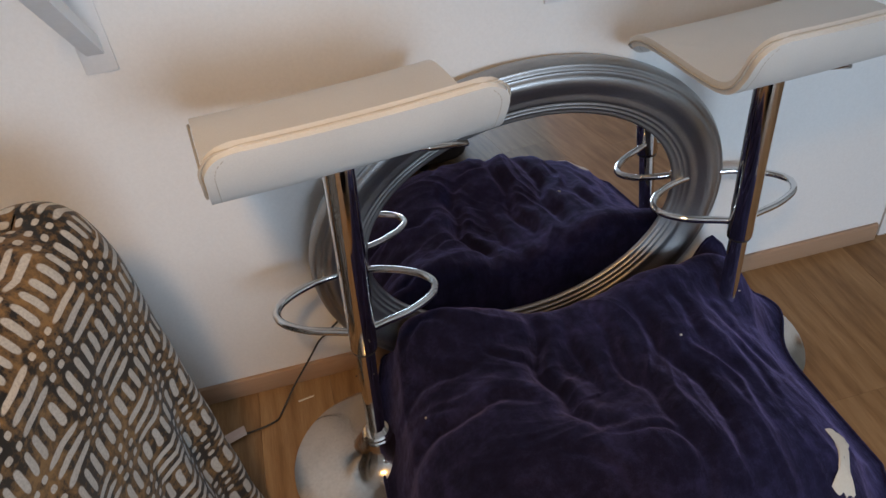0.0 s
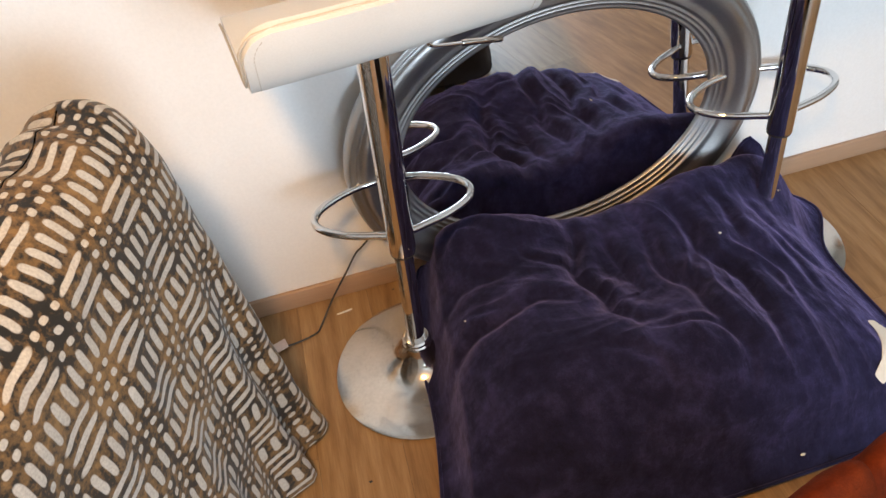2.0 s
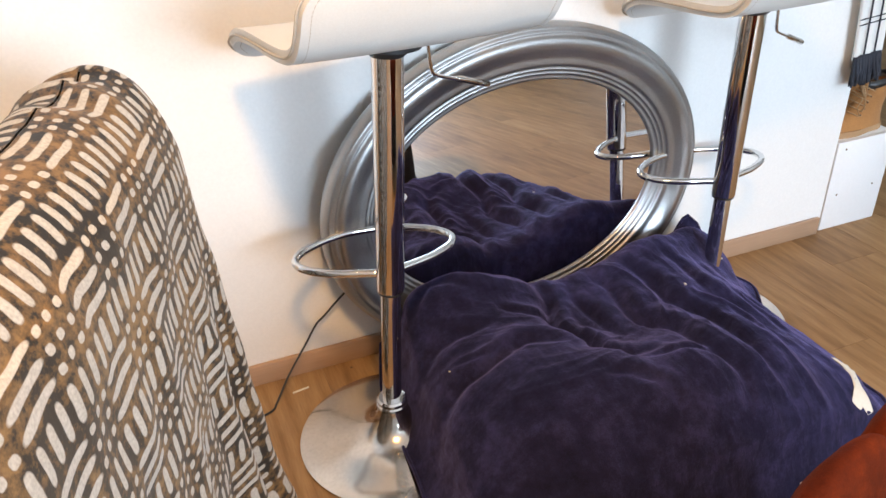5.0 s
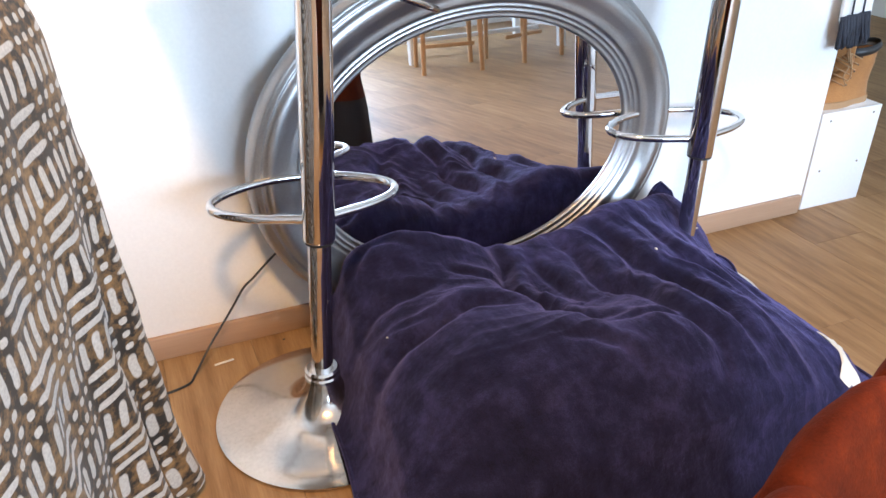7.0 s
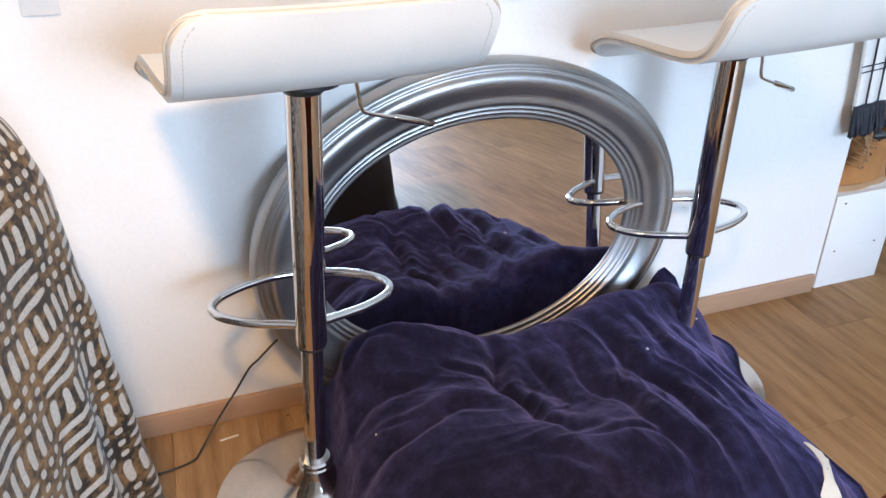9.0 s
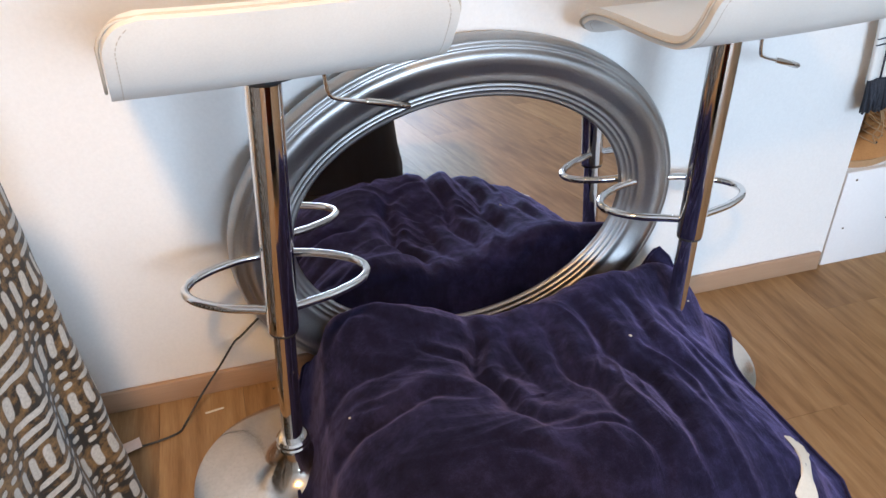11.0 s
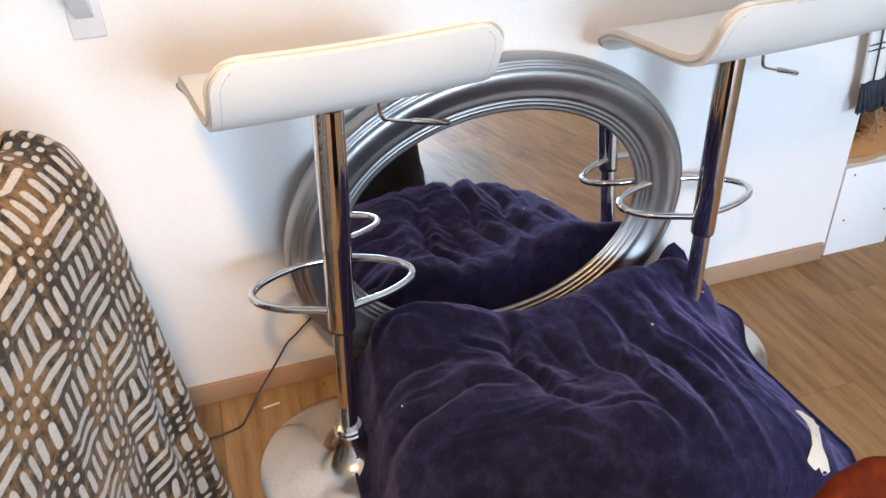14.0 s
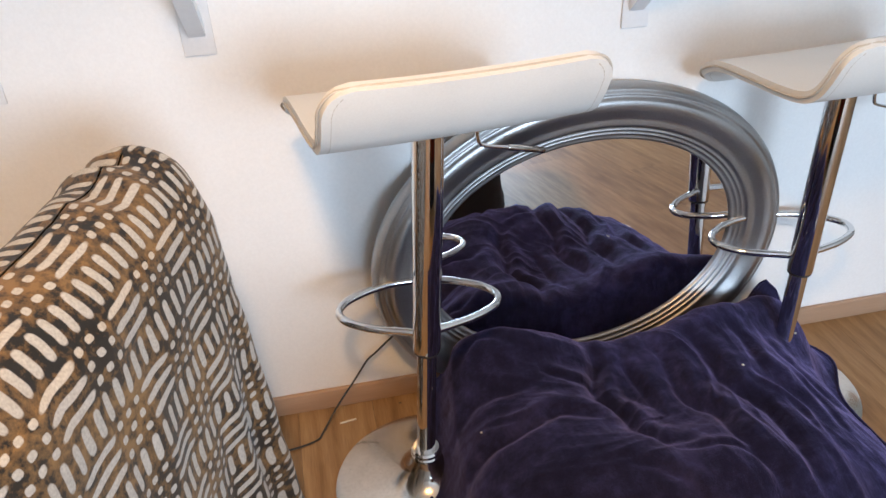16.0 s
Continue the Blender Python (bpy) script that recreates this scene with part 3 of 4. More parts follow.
def cushion_height(u, v, x, y):
    eu, ev = min(2.6 * u, (1 - u) * 3.0, 1.0), min(2.2 * v, (1 - v) * 5.0, 1.0)
    round_ = (1 - (1 - eu) ** 2.7) ** 0.74 * (1 - (1 - ev) ** 3.0) ** 0.55
    h = 0.178 * round_
    h += round_ * (0.055 * bump2(x, y, 0.52, 1.10, 0.20, 0.22) + 0.072 * bump2(x, y, 0.60, 0.84, 0.25, 0.15) + 0.030 * bump2(x, y, 0.88, 0.82, 0.20, 0.13) + 0.040 * bump2(x, y, 1.08, 1.06, 0.17, 0.26, 0.15) + 0.075 * bump2(x, y, 0.56, 1.30, 0.20, 0.10) + 0.055 * bump2(x, y, 1.08, 1.30, 0.17, 0.09))
    h -= round_ * (0.030 * bump2(x, y, 0.79, 1.12, 0.06, 0.22))
    h += round_ * 0.050 * bump2(x, y, 0.86, 0.72, 0.26, 0.15)
    h += 0.110 * bump2(x, y, CORNERS["C"][0] - 0.01, CORNERS["C"][1], 0.105, 0.105)
    h += 0.110 * bump2(x, y, CORNERS["D"][0] + 0.02, CORNERS["D"][1], 0.13, 0.12)
    for f in FOLDS:
        h += min(1, round_ * 1.4) * crease(x, y, *f)
    p = Vector((x * 4, y * 4, 0.3))
    h += round_ * (0.010 * noise.noise(p * 1.5 + Vector((0.4, 1.7, 0))) + 0.006 * noise.noise(p * 3.4) + 0.003 * noise.noise(p * 8))
    # long thin wrinkles: down the right half, across the left half
    share = 1 / (1 + math.exp(-(x - 0.78) / 0.04))
    for turn, weight, seed in ((-1.38, share, 1.7), (0.32, 1 - share, 5.1)):
        bend = turn + 0.35 * noise.noise(Vector((x * 2.2, y * 2.2, seed)))
        a, b = x * math.cos(bend) + y * math.sin(bend), -x * math.sin(bend) + y * math.cos(bend)
        for freq, amp in ((8.0, 0.009), (19.0, 0.0055)):
            q = 1 - abs(noise.noise(Vector((a * freq * 0.16, b * freq, seed + freq))))
            where = 0.12 + 0.95 * max(0.0, noise.noise(Vector((x * 3.1, y * 3.1, seed * 2))) + 0.5)
            h += round_ * weight * amp * where * (q ** 5 - 0.4)
    # puckers that run in from the seam
    edge = min(eu, 2 * v, 2 - 2 * v)
    h += 0.003 * math.exp(-edge * 6) * math.sin(80 * (x + 0.6 * y) + 5 * noise.noise(p)) * min(1, edge * 12)
    return h


NU, NV = 270, 210
top_rows, low_rows, seam = [], [], []
for j in range(NV + 1):
    top, low = [], []
    v = j / NV
    for i in range(NU + 1):
        u = i / NU
        x, y = cushion_outline(u, v)
        h = cushion_height(u, v, x, y)
        lift = 0.030 + 0.20 * bump2(x, y, CORNERS["C"][0], CORNERS["C"][1], 0.075, 0.085) + 0.05 * bump2(x, y, CORNERS["D"][0], CORNERS["D"][1], 0.08, 0.10)
        inside = min(1, min(u * 14, (1 - u) * 14, v * 11, (1 - v) * 16))
        z_low = 0.014 + (lift - 0.014) * (1 - inside) ** 1.5
        top.append((x, y, max(z_low, lift * (1 - inside) + max(h, 0.0) * inside + 0.02 * inside)))
        low.append((x, y, z_low))
    top_rows.append(top)
    low_rows.append(low)
bm = grid_bm(top_rows)
grid_bm([r[::-1] for r in low_rows], bm=bm)
bmesh.ops.remove_doubles(bm, verts=bm.verts, dist=0.0004)
cushion = thing("floor_cushion", pose(0, 0, 0), "large rumpled purple velvet floor cushion lying before the mirror", "cushion")
part("cover", bm, PURPLE, cushion, "crumpled deep purple velvet cover", sharp=False)
rim = [Vector(p) for p in top_rows[0]] + [Vector(r[-1]) for r in top_rows[1:-1]] + [Vector(p) for p in top_rows[-1][::-1]] + [Vector(r[0]) for r in top_rows[-2:0:-1]]
part("piping", tube_bm([p for i, p in enumerate(rim) if i % 4 == 0], 0.0042, 7, closed=True), PURPLE, cushion, "thin corded seam")


def drape_on_cushion(u, v):
    x, y = cushion_outline(u, v)
    fi, fj = u * NU, v * NV
    i, j = min(int(fi), NU - 1), min(int(fj), NV - 1)
    a, b = fi - i, fj - j
    z = (1 - a) * (1 - b) * top_rows[j][i][2] + a * (1 - b) * top_rows[j][i + 1][2] + a * b * top_rows[j + 1][i + 1][2] + (1 - a) * b * top_rows[j + 1][i][2]
    return Vector((x, y, z))


# bone-shaped patch sewn near the cushion's edge
def bone_patch(cu, cv, length, wide, turn):
    """Narrow shank that swells into two knobs at either end."""
    bm = bmesh.new()
    ring = []
    for k in range(96):
        a = 2 * math.pi * k / 96
        t, side = math.cos(a), math.sin(a)
        near_end = math.exp(-((abs(t) - 0.80) / 0.17) ** 2)
        w = wide * (0.42 + 0.42 * near_end) * math.copysign(min(1.0, abs(side) * 1.7), side)
        l = length / 2 * t * (1 - 0.17 * math.exp(-(side / 0.22) ** 2))
        ring.append((l, w))
    loops = []
    for s in (1.0, 0.8, 0.6, 0.4, 0.2, 0.04):
        row = []
        for l, w in ring:
            l2, w2 = l * s, w * s
            du = (l2 * math.cos(turn) - w2 * math.sin(turn)) / 1.02
            dv = (l2 * math.sin(turn) + w2 * math.cos(turn)) / 0.75
            p = drape_on_cushion(min(max(cu + du, 0.004), 0.996), min(max(cv + dv, 0.004), 0.996))
            row.append(p + Vector((0, 0, 0.0035 if s < 1 else 0.0005)))
        loops.append(row)
    return grid_bm(loops, wrap=True)


part("bone_patch", bone_patch(0.902, 0.180, 0.150, 0.030, 1.22), BONE, cushion, "ivory felt bone-shaped patch", sharp=False)
for u, v, s in ((0.112, 0.600, 0.0042), (0.715, 0.605, 0.0045), (0.70, 0.03, 0.005), (0.90, 0.80, 0.004)):
    p = drape_on_cushion(u, v)
    bm = bmesh.new()
    bmesh.ops.create_icosphere(bm, subdivisions=1, radius=s, matrix=Matrix.LocRotScale(p + Vector((0, 0, 0.002)), Euler((u, v, u * 9)), (1.3, 0.6, 0.5)))
    tagged(part("crumb", bm, BONE), "pale crumb lying on the velvet cushion", "crumb", "crumbs")


# ---- sofa back under a printed throw ----
SOFA_O, SOFA_DIR = Vector((-0.100, 1.036, 0)), Vector((0.27, 0.963, 0)).normalized()
SOFA_N = Vector((SOFA_DIR.y, -SOFA_DIR.x, 0))
MID, FAR, NEAR = 0.0, 0.0, -1.45
LEVELS = [(0.000, 0.922), (0.032, 0.918), (0.064, 0.900), (0.090, 0.862), (0.106, 0.800), (0.112, 0.722), (0.116, 0.630), (0.118, 0.540), (0.120, 0.440), (0.121, 0.340), (0.122, 0.240), (0.124, 0.150), (0.128, 0.080), (0.132, 0.020)]
levels = [Vector((r, z, 0)) for r, z in LEVELS]
levels = smooth_line(levels, 5)


def stadium(r, count_side=70, count_cap=46):
    """Plan points round the sofa back at radius r, with arc length at unit radius for the cloth's weave."""
    out = []
    for k in range(count_side):
        a = NEAR + (FAR - NEAR) * k / count_side
        out.append((a, r, a - FAR, 0.0))
    for k in range(count_cap + 1):
        th = math.pi * k / count_cap
        out.append((FAR + r * math.sin(th), r * math.cos(th), 0.13 * th, th))
    for k in range(1, count_side + 1):
        a = FAR + (NEAR - FAR) * k / count_side
        out.append((a, -r, 0.13 * math.pi + FAR - a, math.pi))
    return out


rows, uvs, run, last = [], [], 0.0, None
for lv in levels:
    r, z = max(lv.x, 0.0015), lv.y
    if last is not None:
        run += (lv - last).length
    last = lv
    row, uv = [], []
    droop = max(0.0, (0.72 - z) / 0.72)
    flat = []
    for a, n, arc, th in stadium(r):
        fold = 0.016 * droop * math.sin(arc * 34 + 1.7 * math.sin(arc * 9)) + 0.010 * droop * math.sin(arc * 61 + 0.8)
        ruck = 0.006 * noise.noise(Vector((a * 9, n * 9, z * 9))) + 0.004 * noise.noise(Vector((a * 24, n * 20, z * 12)))
        top = max(0.0, 1 - r / 0.10)
        tuck = top * (0.009 * math.sin(a * 58 + n * 14 + 5 * noise.noise(Vector((a * 5, 2, 1)))) + 0.004 * math.sin(a * 101 - n * 30)) * math.exp(-((a + 0.07) / 0.13) ** 2)
        flare = 0.030 * droop ** 1.6 * math.exp(-((min(a, FAR) - FAR) / 0.14) ** 2)
        k = 1 + (fold + ruck + flare) / max(r, 0.05) * (1 if r > 0.02 else 0)
        p = SOFA_O + SOFA_DIR * (a if a <= FAR else FAR + (a - FAR) * k) + SOFA_N * (MID + n * k)
        zz = z + tuck + 0.010 * droop ** 4 * math.sin(arc * 23)
        row.append((p.x, p.y, max(zz, 0.008)))
        uv.append((arc, run))
        flat.append((min(a - FAR, 0.0) + run * math.sin(th), run * math.cos(th)))
    rows.append(row)
    uvs.append(flat if run < 0.13 else uv)
    if run < 0.13:
        spare = (row, uv)
    elif spare:
        rows.insert(-1, spare[0])
        uvs.insert(-1, spare[1])
        spare = None
throw = part("throw_blanket", grid_bm(rows, uv=uvs), THROW, sharp=False)
tagged(throw, "brown throw printed with ivory dashes draped over sofa back", "throw")
sofa = thing("sofa", Matrix.Translation(SOFA_O) @ Matrix(((SOFA_N.x, SOFA_DIR.x, 0, 0), (SOFA_N.y, SOFA_DIR.y, 0, 0), (0, 0, 1, 0), (0, 0, 0, 1))), "sofa with its back covered by a printed throw", "sofa")
part("backrest", box_bm(MID - 0.055, MID + 0.055, NEAR + 0.02, FAR, 0.10, 0.74, 0.05, 4), BONE, sofa)
part("seat", box_bm(MID - 0.75, MID - 0.21, NEAR + 0.02, FAR - 0.03, 0.10, 0.42, 0.05, 4), BONE, sofa)
for fx in (MID - 0.70, MID):
    for fy in (NEAR + 0.10, FAR - 0.10):
        part("foot", box_bm(fx - 0.02, fx + 0.02, fy - 0.02, fy + 0.02, 0, 0.10, 0.003), BLACK, sofa)
part("rail", box_bm(MID - 0.74, MID + 0.05, NEAR + 0.05, FAR - 0.05, 0.085, 0.14, 0.004), BLACK, sofa)


# ---- rust velvet armchair ----
CH_F, CH_HALF, CH_TILT = Vector((math.cos(0.30), math.sin(0.30), 0)), 0.328, 0.16
CH_C = Vector((0.822, 0.030, 0.607))
CH_SIDE = Vector((-CH_F.y, CH_F.x, 0))
chair = thing("tub_chair", Matrix.Translation((CH_C.x, CH_C.y, 0)) @ Matrix(((CH_F.x, CH_SIDE.x, 0, 0), (CH_F.y, CH_SIDE.y, 0, 0), (0, 0, 1, 0), (0, 0, 0, 1))), "round rust-orange velvet tub chair with tufted rim", "chair")
def fall(a):
    """How far the rim has come down towards the front of the seat."""
    return 0.5 * (a + math.sqrt(a * a + 0.012)) - 0.03


# r, height over the sloping rim, share of the slope kept
TUB = [(0.00, -0.200, 0.30), (0.12, -0.195, 0.35), (0.22, -0.165, 0.55), (0.29, -0.095, 0.8), (0.325, -0.030, 1.0), (0.350, 0.000, 1.0), (0.375, -0.010, 1.0), (0.388, -0.050, 1.0), (0.378, -0.095, 0.95), (0.350, -0.135, 0.85), (0.330, -0.20, 0.6), (0.345, -0.30, 0.35), (0.356, -0.48, 0.10), (0.338, -0.525, 0.0), (0.0, -0.530, 0.0)]
tub = smooth_line([Vector(p) for p in TUB], 5)
rows = []
for p in tub:
    row = []
    for k in range(360):
        a = 2 * math.pi * k / 360
        ca, sa = math.cos(a), math.sin(a)
        r = max(p.x, 0.001) / 0.388 / (abs(ca / (0.29 if ca > 0 else 0.42)) ** 5.5 + abs(sa / CH_HALF) ** 5.5) ** (1 / 5.5)
        tuft = abs(math.sin(a * 6.5 + 0.9 + 2.0 * p.y)) ** 0.30
        swell = (0.056 * (tuft - 0.85)) * math.exp(-((p.x - 0.32) / 0.085) ** 2) if p.y > -0.16 else 0.0
        dent = 0.030 * (abs(math.sin(a * 6.5 + 0.9 + 2.0 * p.y)) ** 0.35 - 0.85) * math.exp(-((p.y + 0.06) / 0.09) ** 2) if p.x > 0.33 else 0.0
        wob = 0.010 * noise.noise(Vector((math.cos(a) * 3, math.sin(a) * 3, p.y * 9))) + 0.006 * noise.noise(Vector((math.cos(a) * 11, math.sin(a) * 11, p.y * 22)))
        row.append((r * math.cos(a) * (1 + wob + dent), r * math.sin(a) * (1 + wob + dent), max(0.06, CH_C.z + p.y + swell - CH_TILT * fall(r * ca) * p.z)))
    rows.append(row)
# below this row the colour is a dark base plus painted-in shade
cut = next(i for i, p in enumerate(tub) if p.y < -0.26 and p.x > 0.30)
part("upholstery", grid_bm(rows[:cut + 1], wrap=True), RUST, chair, "tufted rust velvet shell and seat", sharp=False)
part("lower_shell", grid_bm(rows[cut:], wrap=True), SHADEBROWN, chair, "dark brown lower shell, coloured with the shade under the rim", sharp=False)
def tub_rim(a, r):
    ca, sa = math.cos(a), math.sin(a)
    k = r / (abs(ca / (0.29 if ca > 0 else 0.42)) ** 5.5 + abs(sa / CH_HALF) ** 5.5) ** (1 / 5.5)
    return Vector((k * ca, k * sa, CH_C.z - 0.062 - CH_TILT * fall(k * ca)))


part("seam", tube_bm([tub_rim(2 * math.pi * k / 90, 0.995) for k in range(90)], 0.004, 7, closed=True), RUST, chair)
for fx in (-0.26, 0.10):
    for fy in (-0.16, 0.16):
        part("foot", lathe_bm([(0, 0.0), (0.018, 0.0), (0.020, 0.004), (0.026, 0.085), (0, 0.085)], 20), BLACK, chair, "short tapered black foot", m=pose(fx, fy, 0))


# ---- by the wall's end: white box, boots, scarf ----
BOX = (1.884, 2.115, 1.440, 1.800, 0.0, 0.300)
shoe_box = thing("shoe_box", pose(BOX[0], BOX[2], 0), "low white melamine box with small screws", "box")
w, d, h = BOX[1] - BOX[0], BOX[3] - BOX[2], BOX[5]
part("front_panel", box_bm(0, w, 0, 0.016, 0.0, h, 0.0015), WHITEBOARD, shoe_box)
part("side_panel", box_bm(0, 0.016, 0.0165, d, 0, h - 0.0165, 0.001), WHITEBOARD, shoe_box)
part("side_panel", box_bm(w - 0.016, w, 0.0165, d, 0, h - 0.0165, 0.001), WHITEBOARD, shoe_box)
part("top_panel", box_bm(0, w, 0.0165, d, h - 0.016, h, 0.001), WHITEBOARD, shoe_box)
for sx, sz in ((0.035, 0.275), (w - 0.03, 0.28), (0.04, 0.12), (w - 0.045, 0.13)):
    part("screw", lathe_bm([(0, 0), (0.0032, 0), (0.0032, 0.0015), (0, 0.002)], 12), SATIN, shoe_box, m=pose(sx, 0.0, sz, 90, 0, 0))


def boot(m, label):
    """A laced work boot, toe towards -x, heel at x = 0.29."""
    ob = thing("work_boot", m, label, "boot", "pair of boots")
    def foot(z0, z1, grow, rows_z):
        rows = []
        for z in rows_z:
            f = (z - z0) / (z1 - z0) if z1 > z0 else 0
            row = []
            for k in range(40):
                a = 2 * math.pi * k / 40
                cx = 0.145 + 0.150 * math.cos(a)
                wide = 0.046 - 0.010 * math.exp(-((cx - 0.20) / 0.05) ** 2) + 0.004 * math.exp(-((cx - 0.08) / 0.05) ** 2)
                row.append((cx, (wide + grow) * math.copysign(abs(math.sin(a)) ** 0.8, math.sin(a)), z))
            rows.append(row)
        bm = grid_bm(rows, wrap=True)
        bm.verts.ensure_lookup_table()
        bm.faces.new(bm.verts[:40])
        bm.faces.new(bm.verts[-40:])
        return bm
    part("sole", foot(0, 0.03, 0.004, (0.0, 0.003, 0.022, 0.026)), SOLE, ob, "pale tan rubber sole")
    rows = []
    for i in range(19):
        f = i / 18
        z = 0.026 + 0.125 * f
        front = 0.0 + 0.006 + 0.135 * f ** 1.6
        if f < 0.45:
            front = 0.004 + 0.05 * (f / 0.45) ** 2.2
        else:
            front = 0.054 + 0.085 * ((f - 0.45) / 0.55) ** 0.8
        back = 0.288 - 0.012 * math.sin(math.pi * f)
        wide = 0.047 - 0.010 * f
        row = []
        for k in range(40):
            a = 2 * math.pi * k / 40
            row.append(((front + back) / 2 + (back - front) / 2 * math.cos(a), wide * math.copysign(abs(math.sin(a)) ** 0.85, math.sin(a)), z))
        rows.append(row)
    for i in range(1, 7):
        f = i / 6
        row = []
        for k in range(40):
            a = 2 * math.pi * k / 40
            row.append((0.2125 + 0.003 * f + (0.0745 - 0.002 * f) * math.cos(a), (0.037 + 0.004 * f) * math.sin(a), 0.151 + 0.045 * f + 0.008 * f * math.cos(a)))
        rows.append(row)
    bm = grid_bm(rows, wrap=True)
    part("upper", bm, NUBUCK, ob, "worn tan nubuck upper", sharp=False)
    rows = []
    for i in range(9):
        a2 = math.pi * i / 8
        row = []
        for k in range(40):
            a = 2 * math.pi * k / 40
            rr = 0.010 * math.sin(a2)
            row.append((0.2155 + (0.0725 + rr) * math.cos(a), (0.041 + rr) * math.sin(a), 0.190 + 0.034 * (i / 8) + 0.010 * math.cos(a)))
        rows.append(row)
    part("padded_collar", grid_bm(rows, wrap=True), BLACK, ob, "black padded ankle collar", sharp=False)
    tongue = [[(0.125 + 0.02 * math.cos(j * 0.5) - 0.010 * i / 8, -0.026 + 0.052 * j / 6, 0.11 + 0.12 * i / 8) for j in range(7)] for i in range(9)]
    bm = grid_bm(tongue)
    ex = bmesh.ops.extrude_face_region(bm, geom=bm.faces[:])
    bmesh.ops.translate(bm, vec=(0.006, 0, 0), verts=[v for v in ex["geom"] if isinstance(v, bmesh.types.BMVert)])
    part("tongue", bm, NUBUCK, ob, sharp=False)
    bm = bmesh.new()
    for i in range(6):
        f = i / 5
        x, z = 0.075 + 0.060 * f, 0.095 + 0.095 * f
        tube_bm(smooth_line([(x + 0.035, -0.041, z - 0.012), (x, -0.022, z + 0.006), (x - 0.006, 0, z + 0.012), (x + 0.004, 0.022, z + 0.012), (x + 0.035, 0.041, z)], 4), 0.0024, 7, bm=bm)
    for s in (1, -1):
        tube_bm(smooth_line([(0.13, 0.0, 0.205), (0.10, -0.03 * s, 0.225), (0.085, -0.05 * s, 0.20), (0.105, -0.045, 0.17), (0.13, -0.01 * s, 0.20)], 5), 0.0024, 7, bm=bm)
        tube_bm(smooth_line([(0.13, 0.0, 0.205), (0.10, -0.045, 0.18 + 0.02 * s), (0.09 + 0.02 * s, -0.055, 0.13), (0.10, -0.052, 0.10 + 0.01 * s)], 5), 0.0022, 7, bm=bm)
    part("laces", bm, SOLE, ob, "loose golden-brown laces", sharp=False)
    bm = bmesh.new()
    for i in range(5):
        f = i / 4
        bmesh.ops.create_uvsphere(bm, u_segments=8, v_segments=6, radius=0.0035, matrix=Matrix.Translation((0.115 + 0.055 * f, -0.0425 + 0.003 * f, 0.088 + 0.095 * f)))
    part("eyelets", bm, BLACK, ob)
    return ob


boot(pose(1.884, 1.492, 0.3005, 0, 0, 3) @ Matrix.Scale(0.76, 4), "tan nubuck laced work boot on the white box")
boot(pose(1.896, 1.606, 0.3005, 0, 0, -3) @ Matrix.Scale(0.76, 4), "second tan work boot on the white box")

# scarf hanging at the wall's end
scarf = thing("scarf", pose(1.872, WALL_Y - 0.03, 0.475, 0, -5, 0) @ Matrix.Diagonal((0.82, 1, 1, 1)), "white scarf with charcoal tassels hanging at wall end", "scarf")
rows = []
for i in range(31):
    z = 0.10 + 0.62 * i / 30
    rows.append([(-0.062 + 0.124 * k / 16 + 0.004 * math.sin(z * 11), -0.006 - 0.0035 * math.sin(k * 0.9 + 0.8 * math.sin(z * 6)), z) for k in range(17)])
bm = grid_bm(rows)
ex = bmesh.ops.extrude_face_region(bm, geom=bm.faces[:])
bmesh.ops.translate(bm, vec=(0, 0.008, 0), verts=[v for v in ex["geom"] if isinstance(v, bmesh.types.BMVert)])
part("cloth", bm, WHITECLOTH, scarf, "white woven cloth", sharp=False)
for sx in (-0.020, 0.026):
    part("dark_stripe", box_bm(sx, sx + 0.0022, -0.0125, -0.0075, 0.11, 0.70), GREYWOOL, scarf)
for sz in (0.20, 0.215, 0.33, 0.345, 0.46):
    part("dark_stripe", box_bm(-0.060, 0.060, -0.0120, -0.0078, sz, sz + 0.0018), GREYWOOL, scarf)
rng = random.Random(4)
for k in range(18):
    x = -0.058 + 0.0068 * k
    bm = bmesh.new()
    for s in range(5):
        dx, dy = rng.uniform(-0.012, 0.012), rng.uniform(-0.012, 0.008)
        tube_bm(smooth_line([(x, -0.008, 0.112), (x + dx * 0.4, -0.010 + dy * 0.5, 0.075), (x + dx * 1.2, -0.010 + dy, rng.uniform(0.025, 0.045))], 3), [0.0040] * 6 + [0.0028], 6, bm=bm)
    part("tassel", bm, GREYWOOL, scarf, sharp=False)
part("peg", tube_bm([(0, 0.029, 0.725), (0, -0.02, 0.735)], 0.008, 12), SATIN, scarf)

# ---- small things on the floor ----
cord = smooth_line([(0.345, 1.422, 0.232), (0.303, 1.420, 0.199), (0.262, 1.419, 0.162), (0.240, 1.418, 0.144), (0.205, 1.408, 0.100), (0.150, 1.378, 0.045), (0.108, 1.335, 0.010), (0.092, 1.318, 0.004), (0.050, 1.305, 0.004), (0.0, 1.300, 0.004), (-0.08, 1.30, 0.004), (-0.20, 1.30, 0.004)], 7)
tagged(part("power_cord", tube_bm([p for p in cord], 0.0026, 8), BLACK, sharp=False), "thin black power cord from behind the mirror", "cord")
tagged(part("splinter", box_bm(-0.021, 0.021, -0.0022, 0.0022, 0, 0.0035, 0.001), BONE, m=pose(0.172, 1.366, 0.0005, 0, 0, 8)), "pale wood splinter lying on the floor", "splinter")
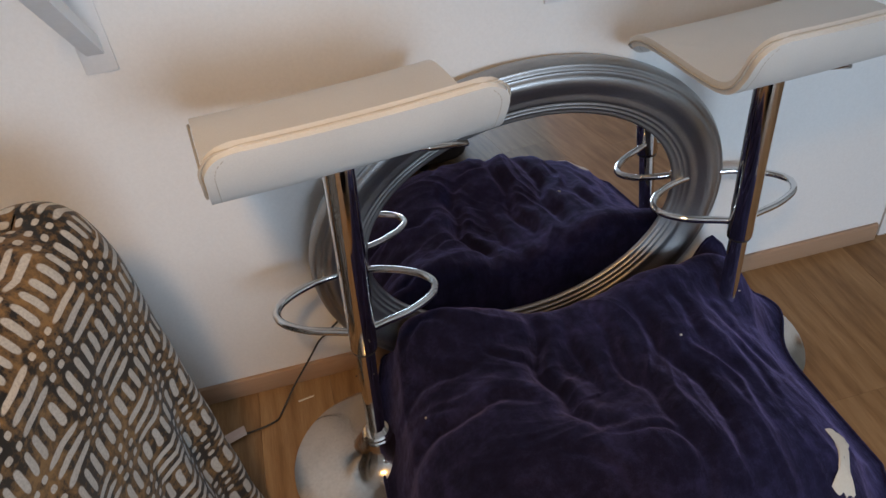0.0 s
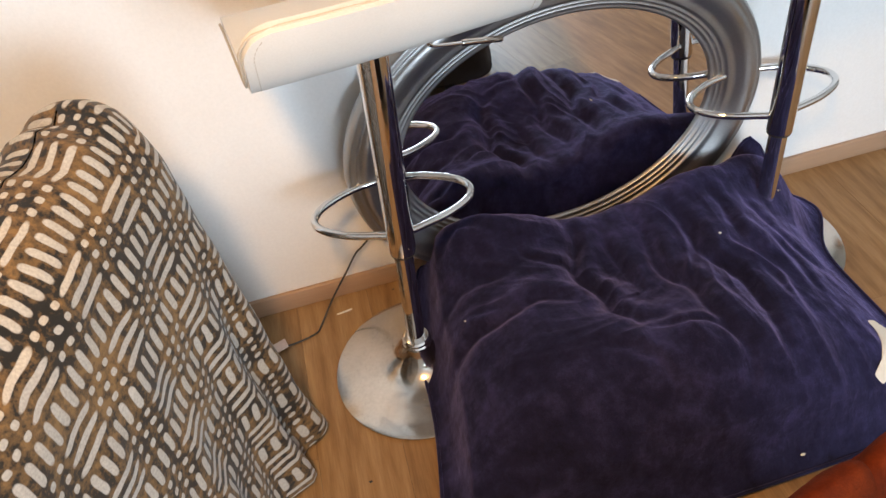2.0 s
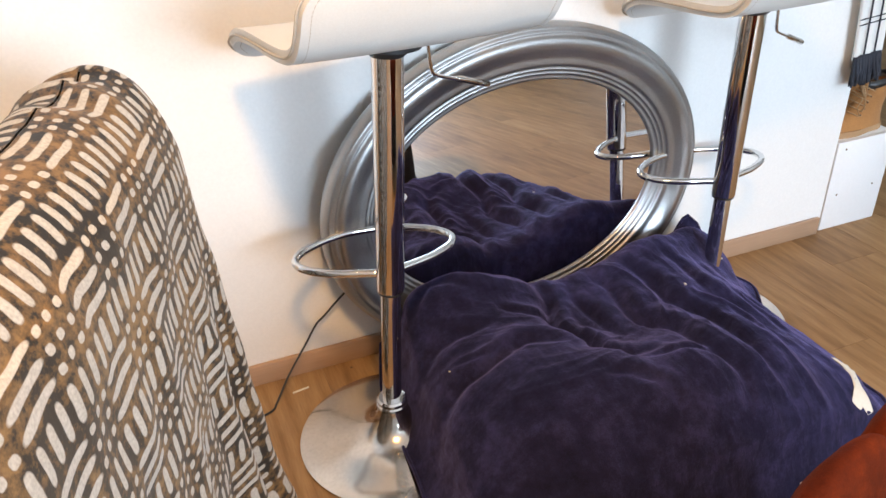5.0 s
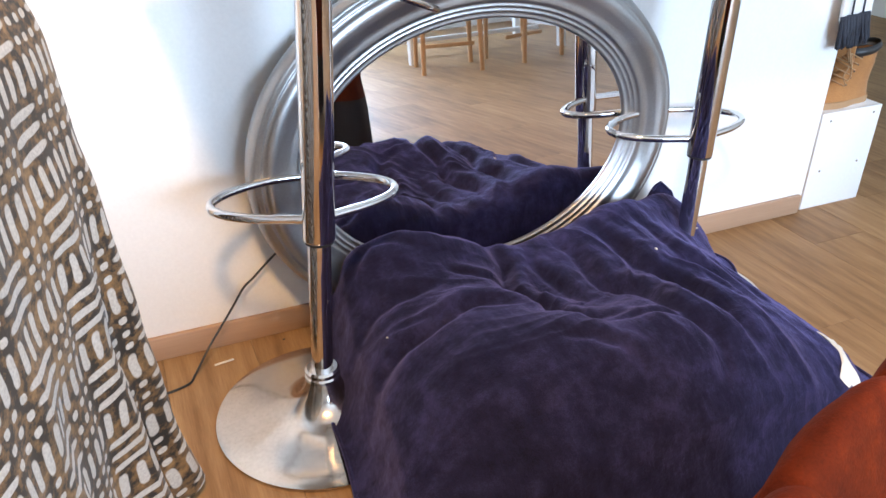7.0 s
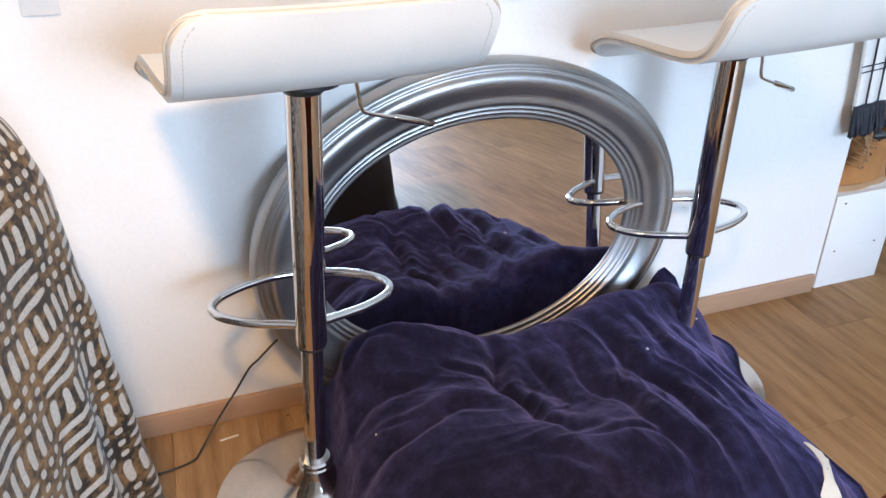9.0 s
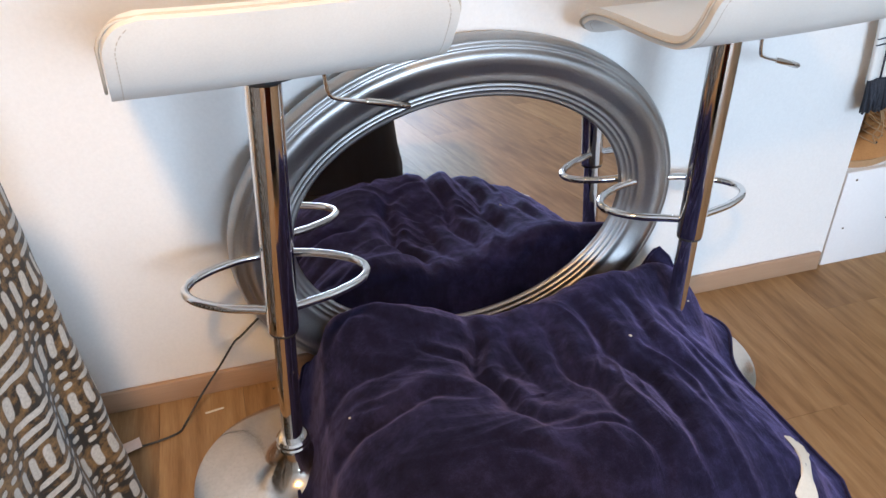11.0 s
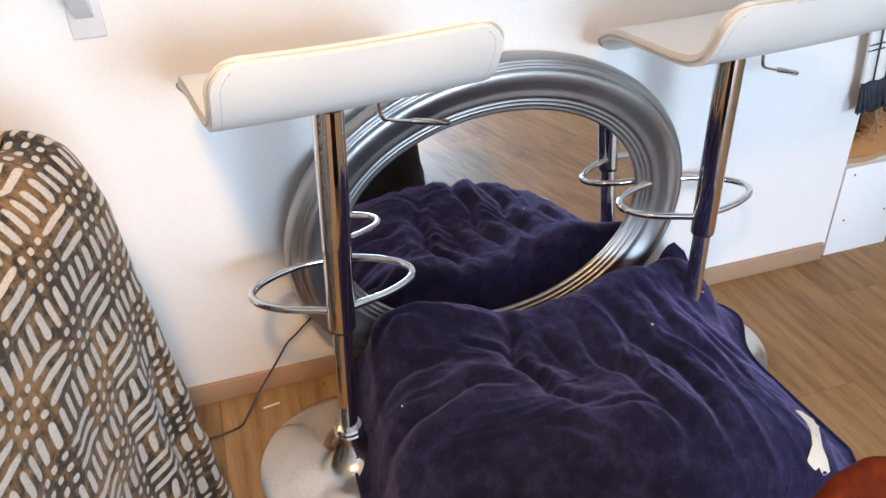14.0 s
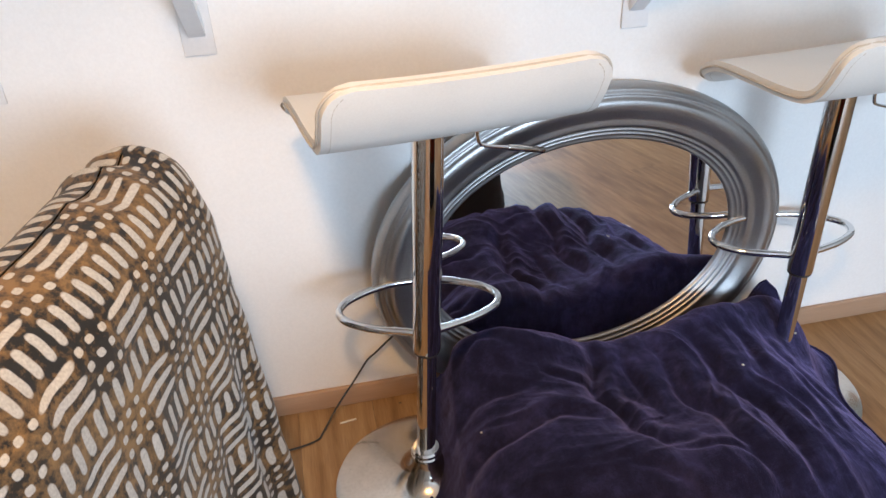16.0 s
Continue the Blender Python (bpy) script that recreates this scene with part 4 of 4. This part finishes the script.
tagged(part("paper_tag", box_bm(-0.030, 0.030, -0.015, 0.015, 0, 0.0016, 0.0005), PAPER, m=pose(-0.015, 1.298, 0.009, 2, -6, 14)), "small creased white paper tag beside the cord", "tag")
for x, y, s in ((0.155, 0.86, 0.004), (0.09, 0.80, 0.003), (0.31, 1.40, 0.003)):
    bm = bmesh.new()
    bmesh.ops.create_icosphere(bm, subdivisions=1, radius=s, matrix=Matrix.LocRotScale((x, y, s * 0.35), None, (1.2, 0.8, 0.4)))
    tagged(part("crumb", bm, BLACK), "dark crumb lying on the plank floor", "crumb", "floor crumbs")

# ---- what only the mirror and the room behind show ----
fixture = thing("ceiling_lamp", pose(CEILING_LAMP[0], CEILING_LAMP[1], TOP), "small ceiling lamp with white metal shade, switched on", "lamp")
part("rose", lathe_bm([(0, -0.0005), (0.06, -0.0005), (0.055, -0.025), (0, -0.025)], 32), BRACKETMAT, fixture)
part("shade", lathe_bm([(0.02, -0.024), (0.034, -0.028), (0.066, -0.08), (0.110, -0.185), (0.106, -0.185), (0.063, -0.082), (0.030, -0.032), (0.02, -0.032)], 40), BRACKETMAT, fixture)


def wooden_chair(m):
    ob = thing("wooden_chair", m, "light beech wooden chair by the table", "chair", "wooden chairs")
    for x in (-0.19, 0.19):
        for y in (-0.18, 0.18):
            top = 0.85 if y > 0 else 0.43
            part("leg", tube_bm([(x, y, 0.0), (x * 0.95, y, 0.43), (x * 0.95, y + (0.06 if y > 0 else 0), top)], [0.015, 0.018, 0.014], 10), PINE, ob)
    part("seat", box_bm(-0.21, 0.21, -0.21, 0.20, 0.43, 0.46, 0.01), PINE, ob)
    part("backrest", box_bm(-0.17, 0.17, 0.225, 0.243, 0.70, 0.83, 0.008), PINE, ob)
    part("stretcher", box_bm(-0.18, 0.18, -0.009, 0.009, 0.14, 0.165, 0.004), PINE, ob)
    return ob


first = wooden_chair(pose(2.47, -1.66, 0, 0, 0, 20))
copy_thing(first, pose(3.08, -1.66, 0, 0, 0, -12))
table = thing("table", pose(3.00, -2.25, 0, 0, 0, 5), "white table on white legs by the window", "table")
part("tabletop", box_bm(-0.7, 0.7, -0.4, 0.4, 0.72, 0.75, 0.006), WHITEBOARD, table)
for x in (-0.6, 0.6):
    for y in (-0.33, 0.33):
        part("leg", box_bm(x - 0.025, x + 0.025, y - 0.025, y + 0.025, 0, 0.72, 0.004), WHITEBOARD, table)
part("cross_bar", box_bm(-0.6, 0.6, -0.015, 0.015, 0.10, 0.13, 0.003), WHITEBOARD, table)

# ---- floor planks, laid towards the wall ----
PW, PL, GAP = 0.190, 1.29, 0.0004
plank_meshes = {}


def plank_mesh(w, l):
    key = (round(w, 3), round(l, 3))
    if key not in plank_meshes:
        bm = box_bm(-w / 2, w / 2, -l / 2, l / 2, -0.004, 0.0)
        plank_meshes[key] = mesh_of("plank", bm, OAK, False)
    return plank_meshes[key]


col, x = 0, WEST + 0.05
OFFS = [0.0, 0.47, 0.86, 0.23, 0.66, 0.10, 0.95, 0.38]
while x < EAST:
    y = SOUTH - OFFS[col % 8] * PL
    while y < HALL:
        y0, y1 = max(y, SOUTH), min(y + PL, HALL)
        if y1 - y0 > 0.02:
            ob = new("plank", plank_mesh(PW - GAP * 2, y1 - y0 - GAP * 2))
            ob.location = (x + PW / 2, (y0 + y1) / 2, 0)
            ob.parent = floor
        y += PL
    x += PW
    col += 1
